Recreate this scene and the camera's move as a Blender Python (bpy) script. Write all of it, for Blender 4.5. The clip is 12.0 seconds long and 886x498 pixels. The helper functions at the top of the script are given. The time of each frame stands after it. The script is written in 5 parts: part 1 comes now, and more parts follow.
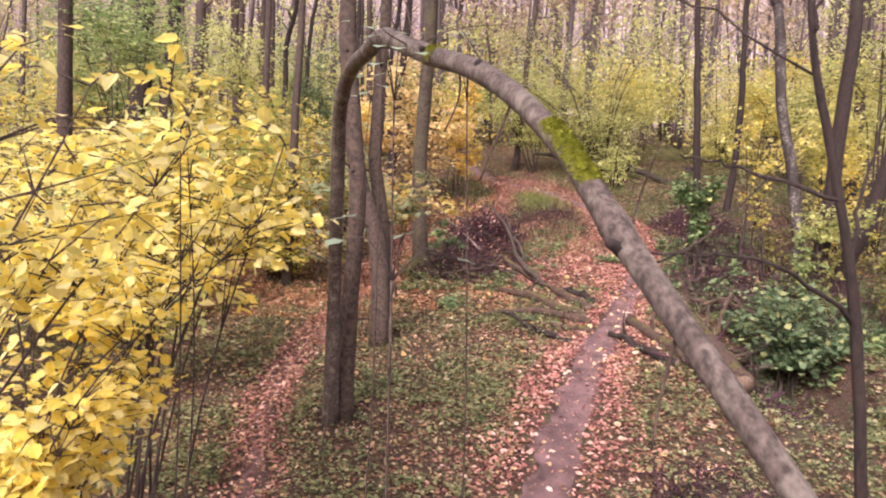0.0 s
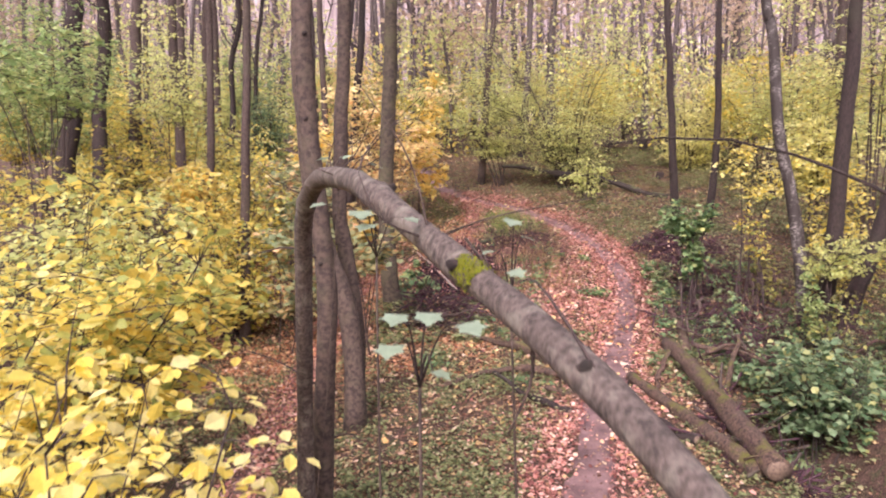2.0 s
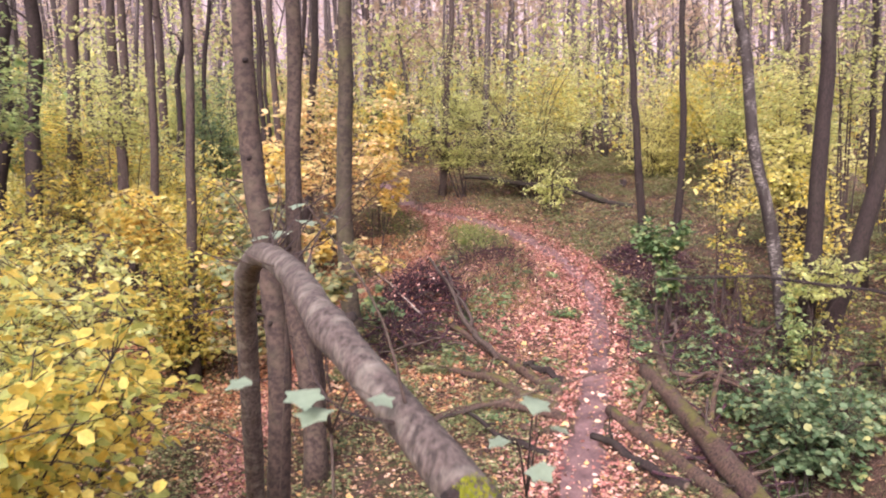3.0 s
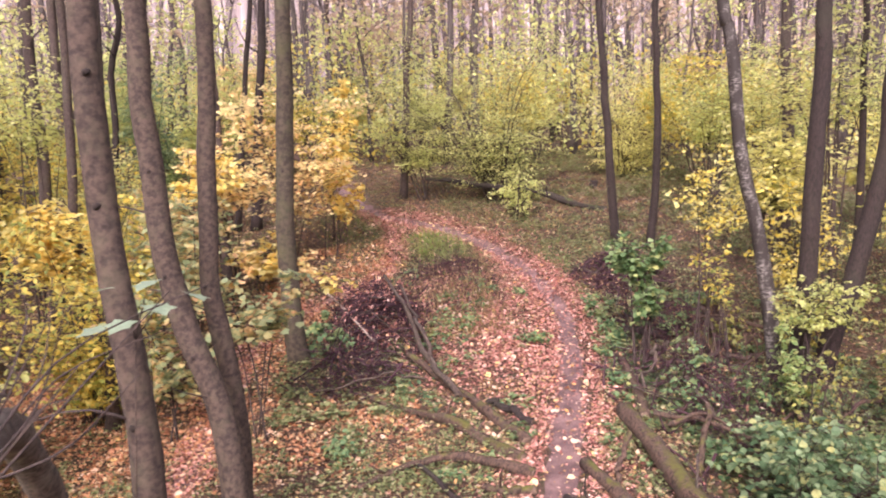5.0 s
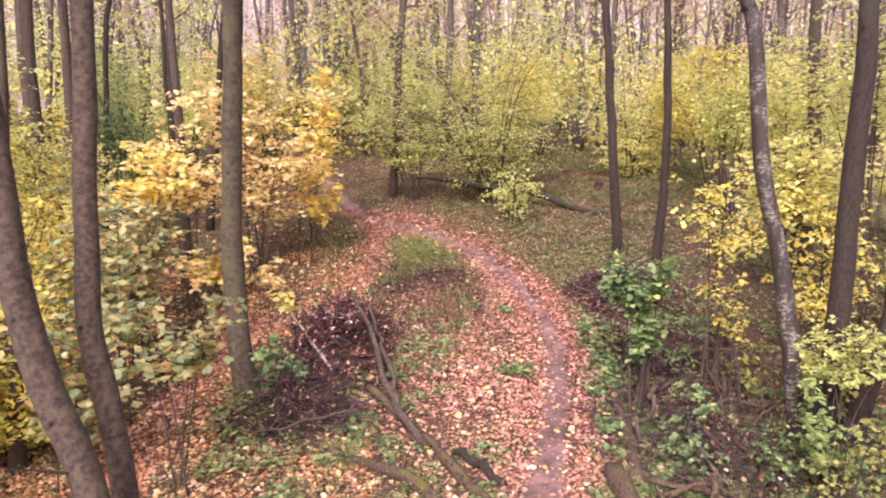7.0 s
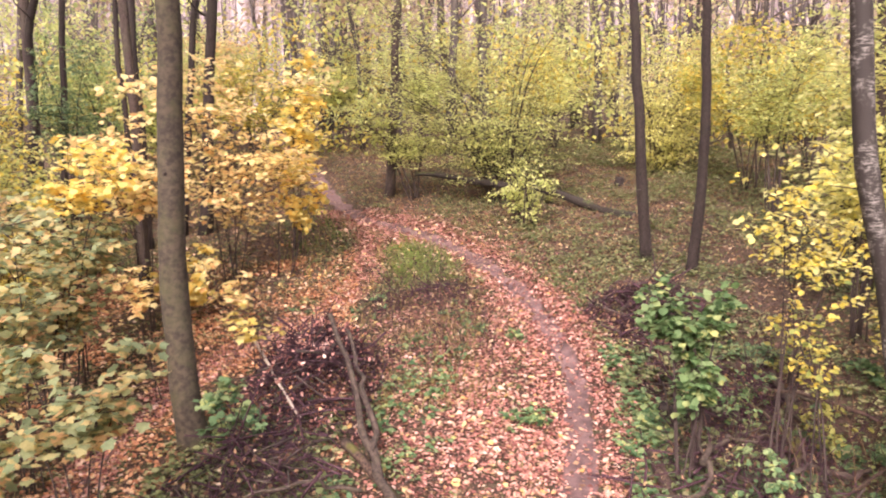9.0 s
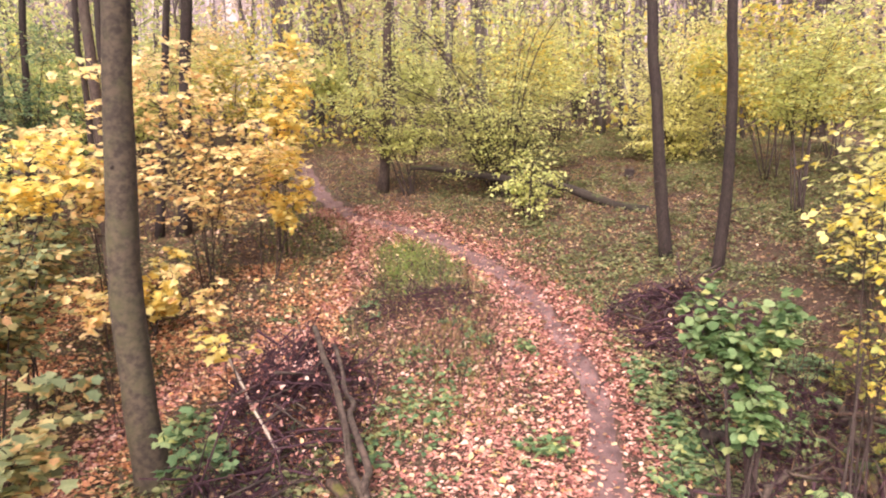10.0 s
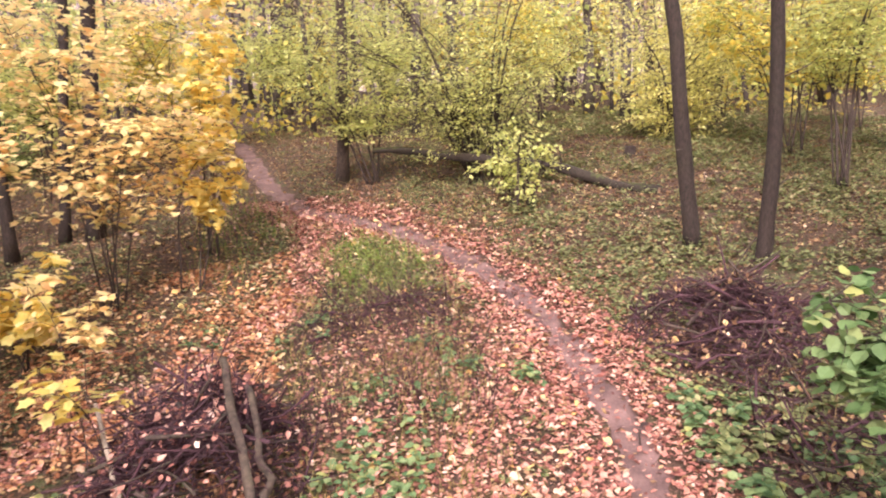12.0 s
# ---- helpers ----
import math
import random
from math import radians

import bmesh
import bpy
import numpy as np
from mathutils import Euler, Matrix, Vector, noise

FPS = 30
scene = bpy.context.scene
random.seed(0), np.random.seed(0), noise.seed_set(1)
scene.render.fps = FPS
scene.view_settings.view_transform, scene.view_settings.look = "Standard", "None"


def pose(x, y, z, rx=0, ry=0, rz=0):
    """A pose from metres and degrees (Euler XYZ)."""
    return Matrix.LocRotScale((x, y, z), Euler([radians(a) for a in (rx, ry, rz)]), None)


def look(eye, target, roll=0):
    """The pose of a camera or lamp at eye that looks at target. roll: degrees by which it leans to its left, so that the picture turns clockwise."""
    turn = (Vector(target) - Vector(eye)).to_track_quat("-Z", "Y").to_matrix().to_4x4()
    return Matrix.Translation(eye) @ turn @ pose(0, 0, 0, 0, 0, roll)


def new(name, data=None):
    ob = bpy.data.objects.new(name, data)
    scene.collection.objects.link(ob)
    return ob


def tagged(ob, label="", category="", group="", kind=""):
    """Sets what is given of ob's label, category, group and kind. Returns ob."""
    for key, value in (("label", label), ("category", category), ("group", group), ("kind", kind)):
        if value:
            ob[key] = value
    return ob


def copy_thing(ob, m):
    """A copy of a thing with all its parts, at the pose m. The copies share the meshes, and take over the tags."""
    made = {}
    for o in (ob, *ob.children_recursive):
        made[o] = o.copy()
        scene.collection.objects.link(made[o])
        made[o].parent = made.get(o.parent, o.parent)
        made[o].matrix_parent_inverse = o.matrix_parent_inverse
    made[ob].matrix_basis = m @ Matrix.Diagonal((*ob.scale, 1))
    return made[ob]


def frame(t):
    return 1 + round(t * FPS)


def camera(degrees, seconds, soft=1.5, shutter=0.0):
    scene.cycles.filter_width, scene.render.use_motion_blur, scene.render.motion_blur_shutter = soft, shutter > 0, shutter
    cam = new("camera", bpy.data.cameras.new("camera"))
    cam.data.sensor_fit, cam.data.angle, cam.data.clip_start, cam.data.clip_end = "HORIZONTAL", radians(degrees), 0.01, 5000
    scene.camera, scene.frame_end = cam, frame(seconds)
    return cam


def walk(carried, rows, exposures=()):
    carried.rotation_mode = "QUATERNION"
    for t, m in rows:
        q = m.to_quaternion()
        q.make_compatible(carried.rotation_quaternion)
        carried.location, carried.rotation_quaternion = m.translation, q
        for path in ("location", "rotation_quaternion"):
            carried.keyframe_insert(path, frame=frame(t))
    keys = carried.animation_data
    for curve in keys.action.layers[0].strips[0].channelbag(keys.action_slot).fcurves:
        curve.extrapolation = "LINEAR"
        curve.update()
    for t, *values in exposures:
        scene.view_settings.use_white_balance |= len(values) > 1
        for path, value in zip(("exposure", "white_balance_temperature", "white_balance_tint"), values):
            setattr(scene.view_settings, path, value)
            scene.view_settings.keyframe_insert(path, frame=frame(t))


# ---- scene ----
cam = camera(63.0, 12.0, soft=2.0, shutter=0.3)
PATH = [
    (0, (0.576, -0.36, 1.918), (0.519, 1.634, 1.769), 3.2),
    (0.5, (0.491, -0.092, 2.057), (0.449, 1.903, 1.919), 2.8),
    (1, (0.412, 0.205, 2.302), (0.376, 2.197, 2.13), 0.7),
    (1.5, (0.314, 0.534, 2.547), (0.317, 2.526, 2.377), 0.9),
    (2, (0.254, 0.974, 2.783), (0.311, 2.966, 2.615), 0.6),
    (2.5, (0.231, 1.338, 2.976), (0.34, 3.328, 2.809), 0.0),
    (3, (0.225, 1.744, 3.11), (0.392, 3.73, 2.948), -0.5),
    (3.5, (0.206, 2.087, 3.279), (0.423, 4.068, 3.109), -1.0),
    (3.7, (0.199, 2.297, 3.314), (0.436, 4.274, 3.13), -0.6),
    (5.3, (0.771, 3.301, 3.508), (1.019, 5.276, 3.32), -1.1),
    (5.5, (0.865, 3.445, 3.539), (1.108, 5.421, 3.348), -0.9),
    (6, (1.085, 3.846, 3.569), (1.319, 5.823, 3.374), -0.4),
    (6.5, (1.259, 4.238, 3.639), (1.485, 6.214, 3.434), -0.0),
    (7, (1.437, 4.683, 3.703), (1.652, 6.66, 3.489), 0.1),
    (7.2, (1.471, 4.858, 3.739), (1.687, 6.834, 3.521), 0.1),
    (8.8, (1.865, 6.568, 3.789), (2.046, 8.546, 3.555), -0.1),
    (9, (1.871, 6.824, 3.76), (2.056, 8.802, 3.528), -0.3),
    (9.5, (1.905, 7.453, 3.77), (2.092, 9.429, 3.526), -0.4),
    (10, (1.95, 8.097, 3.679), (2.144, 10.073, 3.437), -1.0),
    (10.5, (1.984, 8.75, 3.514), (2.191, 10.726, 3.283), -1.5),
    (11, (2.062, 9.483, 3.337), (2.287, 11.458, 3.117), -2.0),
    (11.5, (2.163, 10.086, 3.279), (2.405, 12.058, 3.053), -2.4),
    (12, (2.348, 10.74, 3.248), (2.599, 12.709, 3.009), -2.7),
]
walk(cam, [(t, look(eye, target, roll)) for t, eye, target, roll in PATH], [(0, 1.28, 6650, 27), (3, 1.36, 6350, 26), (7, 1.49, 6700, 24), (12, 1.6, 6900, 20)])

# ---- light: a bright, overcast autumn day ----
SUN_EL, SUN_AZ = radians(38), radians(200)
world = bpy.data.worlds.new("sky")
scene.world = world
world.use_nodes = True
wn = world.node_tree.nodes
sky = wn.new("ShaderNodeTexSky")
sky.sky_type = 'NISHITA'
sky.sun_disc = False
sky.sun_elevation, sky.sun_rotation = SUN_EL, SUN_AZ
sky.dust_density, sky.air_density = 4.0, 1.0
grey = wn.new("ShaderNodeHueSaturation")
grey.inputs["Saturation"].default_value = 0.3
world.node_tree.links.new(sky.outputs[0], grey.inputs["Color"])
world.node_tree.links.new(grey.outputs[0], wn["Background"].inputs[0])
wn["Background"].inputs[1].default_value = 0.15
sun = new("sun", bpy.data.lights.new("sun", 'SUN'))
sun.data.energy, sun.data.angle, sun.data.color = 1.5, radians(25), (1.0, 0.95, 0.88)
sun.rotation_euler = Vector((-math.sin(SUN_AZ) * math.cos(SUN_EL), -math.cos(SUN_AZ) * math.cos(SUN_EL), -math.sin(SUN_EL))).to_track_quat("-Z", "Y").to_euler()

rng = np.random.default_rng(7)

# ---- materials ----
def mat_base(name):
    m = bpy.data.materials.new(name)
    m.use_nodes = True
    nt = m.node_tree
    return m, nt, nt.nodes, nt.links, nt.nodes["Principled BSDF"]


def ramp_node(nodes, stops):
    r = nodes.new("ShaderNodeValToRGB")
    el = r.color_ramp.elements
    while len(el) < len(stops):
        el.new(0.5)
    for e, (p, c) in zip(el, stops):
        e.position, e.color = p, (*c, 1)
    return r


def noise_node(nodes, links, scale, detail=4, vec=None, stretch=None, rough=0.55):
    n = nodes.new("ShaderNodeTexNoise")
    n.inputs["Scale"].default_value, n.inputs["Detail"].default_value, n.inputs["Roughness"].default_value = scale, detail, rough
    tc = nodes.new("ShaderNodeTexCoord")
    if stretch:
        mp = nodes.new("ShaderNodeMapping")
        mp.inputs["Scale"].default_value = stretch
        links.new(tc.outputs["Object"], mp.inputs["Vector"])
        links.new(mp.outputs[0], n.inputs["Vector"])
    else:
        links.new(tc.outputs["Object"], n.inputs["Vector"])
    return n


def mix_node(nodes, links, a, b, fac):
    m = nodes.new("ShaderNodeMix")
    m.data_type = 'RGBA'
    for sock, v in ((m.inputs[6], a), (m.inputs[7], b), (m.inputs[0], fac)):
        if isinstance(v, tuple):
            sock.default_value = (*v, 1)
        elif isinstance(v, float):
            sock.default_value = v
        else:
            links.new(v, sock)
    return m.outputs[2]


def bump_to(nodes, links, bsdf, height, strength, dist):
    b = nodes.new("ShaderNodeBump")
    b.inputs["Strength"].default_value, b.inputs["Distance"].default_value = strength, dist
    links.new(height, b.inputs["Height"])
    links.new(b.outputs[0], bsdf.inputs["Normal"])


def bark_mat(name, dark, light, lichen, lichen_amount=0.45, furrow=(9, 9, 1.6), bump=0.012, patch=1.7, moss=None):
    m, nt, nodes, links, bsdf = mat_base(name)
    fine = noise_node(nodes, links, 6, 6, stretch=furrow, rough=0.65)
    wide = noise_node(nodes, links, patch, 5, rough=0.65)
    r = ramp_node(nodes, [(0.38, dark), (0.62, light)])
    links.new(fine.outputs[0], r.inputs[0])
    lim = ramp_node(nodes, [(lichen_amount, (0, 0, 0)), (lichen_amount + 0.22, (1, 1, 1))])
    links.new(wide.outputs[0], lim.inputs[0])
    col = mix_node(nodes, links, r.outputs[0], lichen, lim.outputs[0])
    col2 = mix_node(nodes, links, r.outputs[0], col, 0.6)
    if moss:
        geo, split = nodes.new("ShaderNodeNewGeometry"), nodes.new("ShaderNodeSeparateXYZ")
        links.new(geo.outputs["Normal"], split.inputs[0])
        cushion = noise_node(nodes, links, 3.2, 5, rough=0.7)
        add = nodes.new("ShaderNodeMath")
        add.operation, add.inputs[1].default_value = 'MULTIPLY_ADD', 0.16
        links.new(split.outputs[2], add.inputs[0])
        links.new(cushion.outputs[0], add.inputs[2])
        edge = ramp_node(nodes, [(0.64, (0, 0, 0)), (0.78, (1, 1, 1))])
        links.new(add.outputs[0], edge.inputs[0])
        col2 = mix_node(nodes, links, col2, moss, edge.outputs[0])
    links.new(col2, bsdf.inputs["Base Color"])
    bsdf.inputs["Roughness"].default_value = 0.9
    bump_to(nodes, links, bsdf, fine.outputs[0], 0.8, bump)
    return m


def leaf_mat(name, stops, thin=0.4, rough=0.55):
    m, nt, nodes, links, bsdf = mat_base(name)
    geo = nodes.new("ShaderNodeNewGeometry")
    r = ramp_node(nodes, stops)
    links.new(geo.outputs["Random Per Island"], r.inputs[0])
    blotch = noise_node(nodes, links, 45, 3)
    hs = nodes.new("ShaderNodeHueSaturation")
    mr = nodes.new("ShaderNodeMapRange")
    mr.inputs[3].default_value, mr.inputs[4].default_value = 0.7, 1.25
    links.new(blotch.outputs[0], mr.inputs[0])
    links.new(mr.outputs[0], hs.inputs["Value"])
    links.new(r.outputs[0], hs.inputs["Color"])
    links.new(hs.outputs[0], bsdf.inputs["Base Color"])
    bsdf.inputs["Roughness"].default_value = rough
    bsdf.inputs["Specular IOR Level"].default_value = 0.35
    tr = nodes.new("ShaderNodeBsdfTranslucent")
    links.new(hs.outputs[0], tr.inputs[0])
    mx = nodes.new("ShaderNodeMixShader")
    mx.inputs[0].default_value = thin
    links.new(bsdf.outputs[0], mx.inputs[1])
    links.new(tr.outputs[0], mx.inputs[2])
    links.new(mx.outputs[0], nodes["Material Output"].inputs[0])
    return m


BARK = bark_mat("bark_grey_brown", (0.03, 0.019, 0.017), (0.09, 0.059, 0.05), (0.085, 0.076, 0.046), 0.5, (7, 7, 2.6))
BARK_PALE = bark_mat("bark_pale", (0.034, 0.022, 0.019), (0.104, 0.069, 0.055), (0.125, 0.102, 0.067), 0.5, (3, 3, 3.4), 0.014, 5)
BARK_DARK = bark_mat("bark_dark", (0.012, 0.007, 0.007), (0.042, 0.025, 0.022), (0.04, 0.033, 0.022), 0.5, (7, 7, 2.6))
# paler and greyer than the near bark: haze of distance put into the colour
BARK_FAR_HAZED = bark_mat("bark_far_hazed", (0.04, 0.029, 0.03), (0.115, 0.085, 0.082), (0.11, 0.095, 0.075))
BARK_ARCH = bark_mat("bark_smooth", (0.045, 0.033, 0.029), (0.15, 0.112, 0.097), (0.36, 0.32, 0.265), 0.5, (9, 9, 5), 0.012, 10)
BARK_LOG = bark_mat("bark_mossy_log", (0.02, 0.011, 0.009), (0.135, 0.078, 0.057), (0.08, 0.062, 0.045), 0.52, (6, 6, 3), 0.014, 4, (0.1, 0.092, 0.018))
BARK_DAMP = bark_mat("bark_damp_mossy", (0.012, 0.008, 0.007), (0.045, 0.03, 0.024), (0.04, 0.033, 0.022), 0.5, (7, 7, 2.6), 0.014, 4, (0.075, 0.09, 0.022))
BARK_RING = bark_mat("bark_ringed", (0.036, 0.026, 0.02), (0.092, 0.067, 0.048), (0.1, 0.095, 0.045), 0.47, (2.2, 2.2, 2.6), 0.01, 3)
TWIG = bark_mat("twig_bark", (0.025, 0.016, 0.015), (0.09, 0.06, 0.054), (0.11, 0.085, 0.075), 0.6, (20, 20, 20), 0.002)
TWIG_RED = bark_mat("brush_bark", (0.012, 0.005, 0.009), (0.115, 0.045, 0.062), (0.26, 0.16, 0.17), 0.62, (20, 20, 20), 0.002)
TWIG_PALE = bark_mat("dead_wood", (0.22, 0.16, 0.13), (0.55, 0.45, 0.38), (0.4, 0.33, 0.27), 0.6, (20, 20, 20), 0.002)


def birch_mat():
    m, nt, nodes, links, bsdf = mat_base("birch_bark")
    bands = noise_node(nodes, links, 5, 5, stretch=(3, 3, 11), rough=0.65)
    plates = noise_node(nodes, links, 4.5, 6, stretch=(1, 1, 0.55), rough=0.7)
    a = ramp_node(nodes, [(0.45, (0.03, 0.022, 0.02)), (0.6, (0.27, 0.235, 0.22))])
    links.new(bands.outputs[0], a.inputs[0])
    b = ramp_node(nodes, [(0.49, (0, 0, 0)), (0.58, (1, 1, 1))])
    links.new(plates.outputs[0], b.inputs[0])
    links.new(mix_node(nodes, links, (0.035, 0.025, 0.023), a.outputs[0], b.outputs[0]), bsdf.inputs["Base Color"])
    bsdf.inputs["Roughness"].default_value = 0.75
    bump_to(nodes, links, bsdf, plates.outputs[0], 0.8, 0.03)
    return m


BIRCH = birch_mat()
L_YELLOW = leaf_mat("leaf_yellow", [(0, (0.88, 0.68, 0.12)), (0.4, (0.95, 0.82, 0.24)), (0.8, (0.96, 0.88, 0.45)), (1, (0.72, 0.67, 0.2))], 0.55)
L_LEMON = leaf_mat("leaf_lemon", [(0, (0.85, 0.79, 0.3)), (0.5, (0.94, 0.88, 0.44)), (1, (0.73, 0.74, 0.31))], 0.55)
L_GOLD = leaf_mat("leaf_gold_green", [(0, (0.8, 0.6, 0.12)), (0.45, (0.86, 0.71, 0.2)), (0.75, (0.56, 0.56, 0.16)), (1, (0.32, 0.39, 0.13))], 0.55)
L_LIME = leaf_mat("leaf_lime", [(0, (0.62, 0.64, 0.23)), (0.5, (0.79, 0.78, 0.34)), (0.85, (0.5, 0.58, 0.23)), (1, (0.82, 0.73, 0.32))], 0.55)
L_ORANGE = leaf_mat("leaf_orange", [(0, (0.88, 0.55, 0.27)), (0.25, (0.91, 0.69, 0.37)), (0.7, (0.93, 0.79, 0.43)), (1, (0.82, 0.77, 0.38))], 0.5)
L_AMBER = leaf_mat("leaf_amber", [(0, (0.86, 0.6, 0.15)), (0.5, (0.9, 0.74, 0.25)), (1, (0.86, 0.79, 0.37))], 0.5)
L_GREEN = leaf_mat("leaf_green", [(0, (0.09, 0.17, 0.08)), (0.5, (0.18, 0.28, 0.13)), (0.85, (0.3, 0.38, 0.18)), (1, (0.5, 0.5, 0.18))], 0.35)
L_PALE = leaf_mat("leaf_pale_green", [(0, (0.27, 0.36, 0.26)), (0.6, (0.36, 0.44, 0.32)), (1, (0.46, 0.46, 0.28))], 0.4)
L_MIXED = leaf_mat("leaf_green_to_orange", [(0, (0.25, 0.32, 0.18)), (0.45, (0.41, 0.44, 0.24)), (0.75, (0.66, 0.56, 0.27)), (1, (0.82, 0.5, 0.27))], 0.5)
L_HERB = leaf_mat("leaf_herb", [(0, (0.09, 0.105, 0.05)), (0.5, (0.215, 0.245, 0.105)), (0.85, (0.35, 0.36, 0.17)), (1, (0.5, 0.42, 0.26))], 0.3)
L_LITTER = leaf_mat("leaf_litter", [(0, (0.14, 0.048, 0.042)), (0.25, (0.36, 0.135, 0.115)), (0.55, (0.58, 0.265, 0.215)), (0.85, (0.71, 0.39, 0.32)), (0.96, (0.8, 0.57, 0.49)), (1, (0.74, 0.36, 0.13))], 0.12, 0.6)
L_LITTER_DULL = leaf_mat("leaf_litter_dull", [(0, (0.08, 0.042, 0.03)), (0.4, (0.25, 0.13, 0.08)), (0.75, (0.44, 0.26, 0.15)), (0.94, (0.6, 0.42, 0.21)), (1, (0.76, 0.58, 0.46))], 0.12, 0.65)
L_OLIVE = leaf_mat("leaf_olive", [(0, (0.31, 0.28, 0.07)), (0.5, (0.43, 0.4, 0.12)), (0.8, (0.23, 0.27, 0.09)), (1, (0.13, 0.17, 0.07))])
L_SOFTGREEN = leaf_mat("leaf_soft_green", [(0, (0.24, 0.36, 0.14)), (0.6, (0.4, 0.5, 0.2)), (1, (0.56, 0.58, 0.26))], 0.5)
L_FAR = leaf_mat("leaf_far_tan", [(0, (0.42, 0.29, 0.23)), (0.4, (0.54, 0.4, 0.3)), (0.8, (0.6, 0.48, 0.31)), (1, (0.42, 0.34, 0.32))], 0.5)
L_GRASS = leaf_mat("grass_blades", [(0, (0.14, 0.23, 0.05)), (0.6, (0.26, 0.35, 0.09)), (1, (0.46, 0.42, 0.18))], 0.4)
L_STALK = leaf_mat("dry_stalks", [(0, (0.1, 0.05, 0.035)), (0.6, (0.22, 0.12, 0.075)), (1, (0.38, 0.28, 0.15))], 0.15)
L_ORANGE_FALLEN = leaf_mat("leaf_orange_fallen", [(0, (0.26, 0.09, 0.045)), (0.5, (0.55, 0.24, 0.13)), (0.85, (0.74, 0.4, 0.22)), (1, (0.84, 0.62, 0.4))], 0.15)
L_PALE_FALLEN = leaf_mat("leaf_pale_fallen", [(0, (0.75, 0.45, 0.3)), (0.4, (0.84, 0.62, 0.48)), (0.75, (0.85, 0.66, 0.28)), (1, (0.8, 0.4, 0.15))], 0.15)
L_ELDER = leaf_mat("leaf_elder", [(0, (0.09, 0.16, 0.08)), (0.5, (0.2, 0.29, 0.15)), (0.85, (0.32, 0.4, 0.22)), (1, (0.52, 0.5, 0.2))], 0.45)
L_DRYGRASS = leaf_mat("dry_grass", [(0, (0.2, 0.17, 0.06)), (0.6, (0.34, 0.28, 0.1)), (1, (0.5, 0.4, 0.2))], 0.35)
L_ELDER_FRESH = leaf_mat("leaf_elder_fresh", [(0, (0.08, 0.15, 0.06)), (0.5, (0.17, 0.27, 0.11)), (0.85, (0.29, 0.38, 0.18)), (1, (0.5, 0.5, 0.18))], 0.4)
MOSS = leaf_mat("moss", [(0, (0.13, 0.15, 0.008)), (0.6, (0.22, 0.24, 0.012)), (1, (0.2, 0.17, 0.03))], 0.1, 0.95)


def ground_mat():
    m, nt, nodes, links, bsdf = mat_base("forest_floor")
    big = noise_node(nodes, links, 0.7, 5)
    mid = noise_node(nodes, links, 7, 6)
    fine = noise_node(nodes, links, 42, 5, rough=0.7)
    soil = ramp_node(nodes, [(0.34, (0.022, 0.012, 0.01)), (0.5, (0.1, 0.054, 0.041)), (0.68, (0.24, 0.13, 0.097))])
    links.new(fine.outputs[0], soil.inputs[0])
    moss = ramp_node(nodes, [(0.35, (0.045, 0.065, 0.024)), (0.65, (0.12, 0.14, 0.05))])
    links.new(fine.outputs[0], moss.inputs[0])
    mask = ramp_node(nodes, [(0.47, (0, 0, 0)), (0.6, (1, 1, 1))])
    links.new(mid.outputs[0], mask.inputs[0])
    mask2 = ramp_node(nodes, [(0.42, (0.15, 0.15, 0.15)), (0.58, (0.8, 0.8, 0.8))])
    links.new(big.outputs[0], mask2.inputs[0])
    mul = nodes.new("ShaderNodeMath")
    mul.operation = 'MULTIPLY'
    links.new(mask.outputs[0], mul.inputs[0])
    links.new(mask2.outputs[0], mul.inputs[1])
    links.new(mix_node(nodes, links, soil.outputs[0], moss.outputs[0], mul.outputs[0]), bsdf.inputs["Base Color"])
    bsdf.inputs["Roughness"].default_value = 0.95
    bump_to(nodes, links, bsdf, fine.outputs[0], 1.0, 0.04)
    return m


def path_mat():
    m, nt, nodes, links, bsdf = mat_base("trodden_earth")
    mid = noise_node(nodes, links, 3.5, 6)
    fine = noise_node(nodes, links, 60, 5, rough=0.7)
    a = ramp_node(nodes, [(0.35, (0.115, 0.066, 0.066)), (0.65, (0.265, 0.16, 0.158))])
    links.new(mid.outputs[0], a.inputs[0])
    b = ramp_node(nodes, [(0.3, (0.6, 0.6, 0.6)), (0.7, (1.15, 1.1, 1.1))])
    links.new(fine.outputs[0], b.inputs[0])
    mm = nodes.new("ShaderNodeMix")
    mm.data_type, mm.blend_type = 'RGBA', 'MULTIPLY'
    mm.inputs[0].default_value = 1.0
    links.new(a.outputs[0], mm.inputs[6])
    links.new(b.outputs[0], mm.inputs[7])
    links.new(mm.outputs[2], bsdf.inputs["Base Color"])
    bsdf.inputs["Roughness"].default_value = 0.9
    bump_to(nodes, links, bsdf, fine.outputs[0], 0.7, 0.015)
    return m


GROUND, EARTH = ground_mat(), path_mat()


def cut_mat():
    m, nt, nodes, links, bsdf = mat_base("broken_wood")
    n = noise_node(nodes, links, 30, 4)
    r = ramp_node(nodes, [(0.3, (0.1, 0.062, 0.045)), (0.7, (0.22, 0.15, 0.11))])
    links.new(n.outputs[0], r.inputs[0])
    links.new(r.outputs[0], bsdf.inputs["Base Color"])
    bsdf.inputs["Roughness"].default_value = 0.85
    return m


CUT = cut_mat()

# ---- geometry helpers ----
TABLE = rng.random((257, 257))
TABLE[256], TABLE[:, 256] = TABLE[0], TABLE[:, 0]


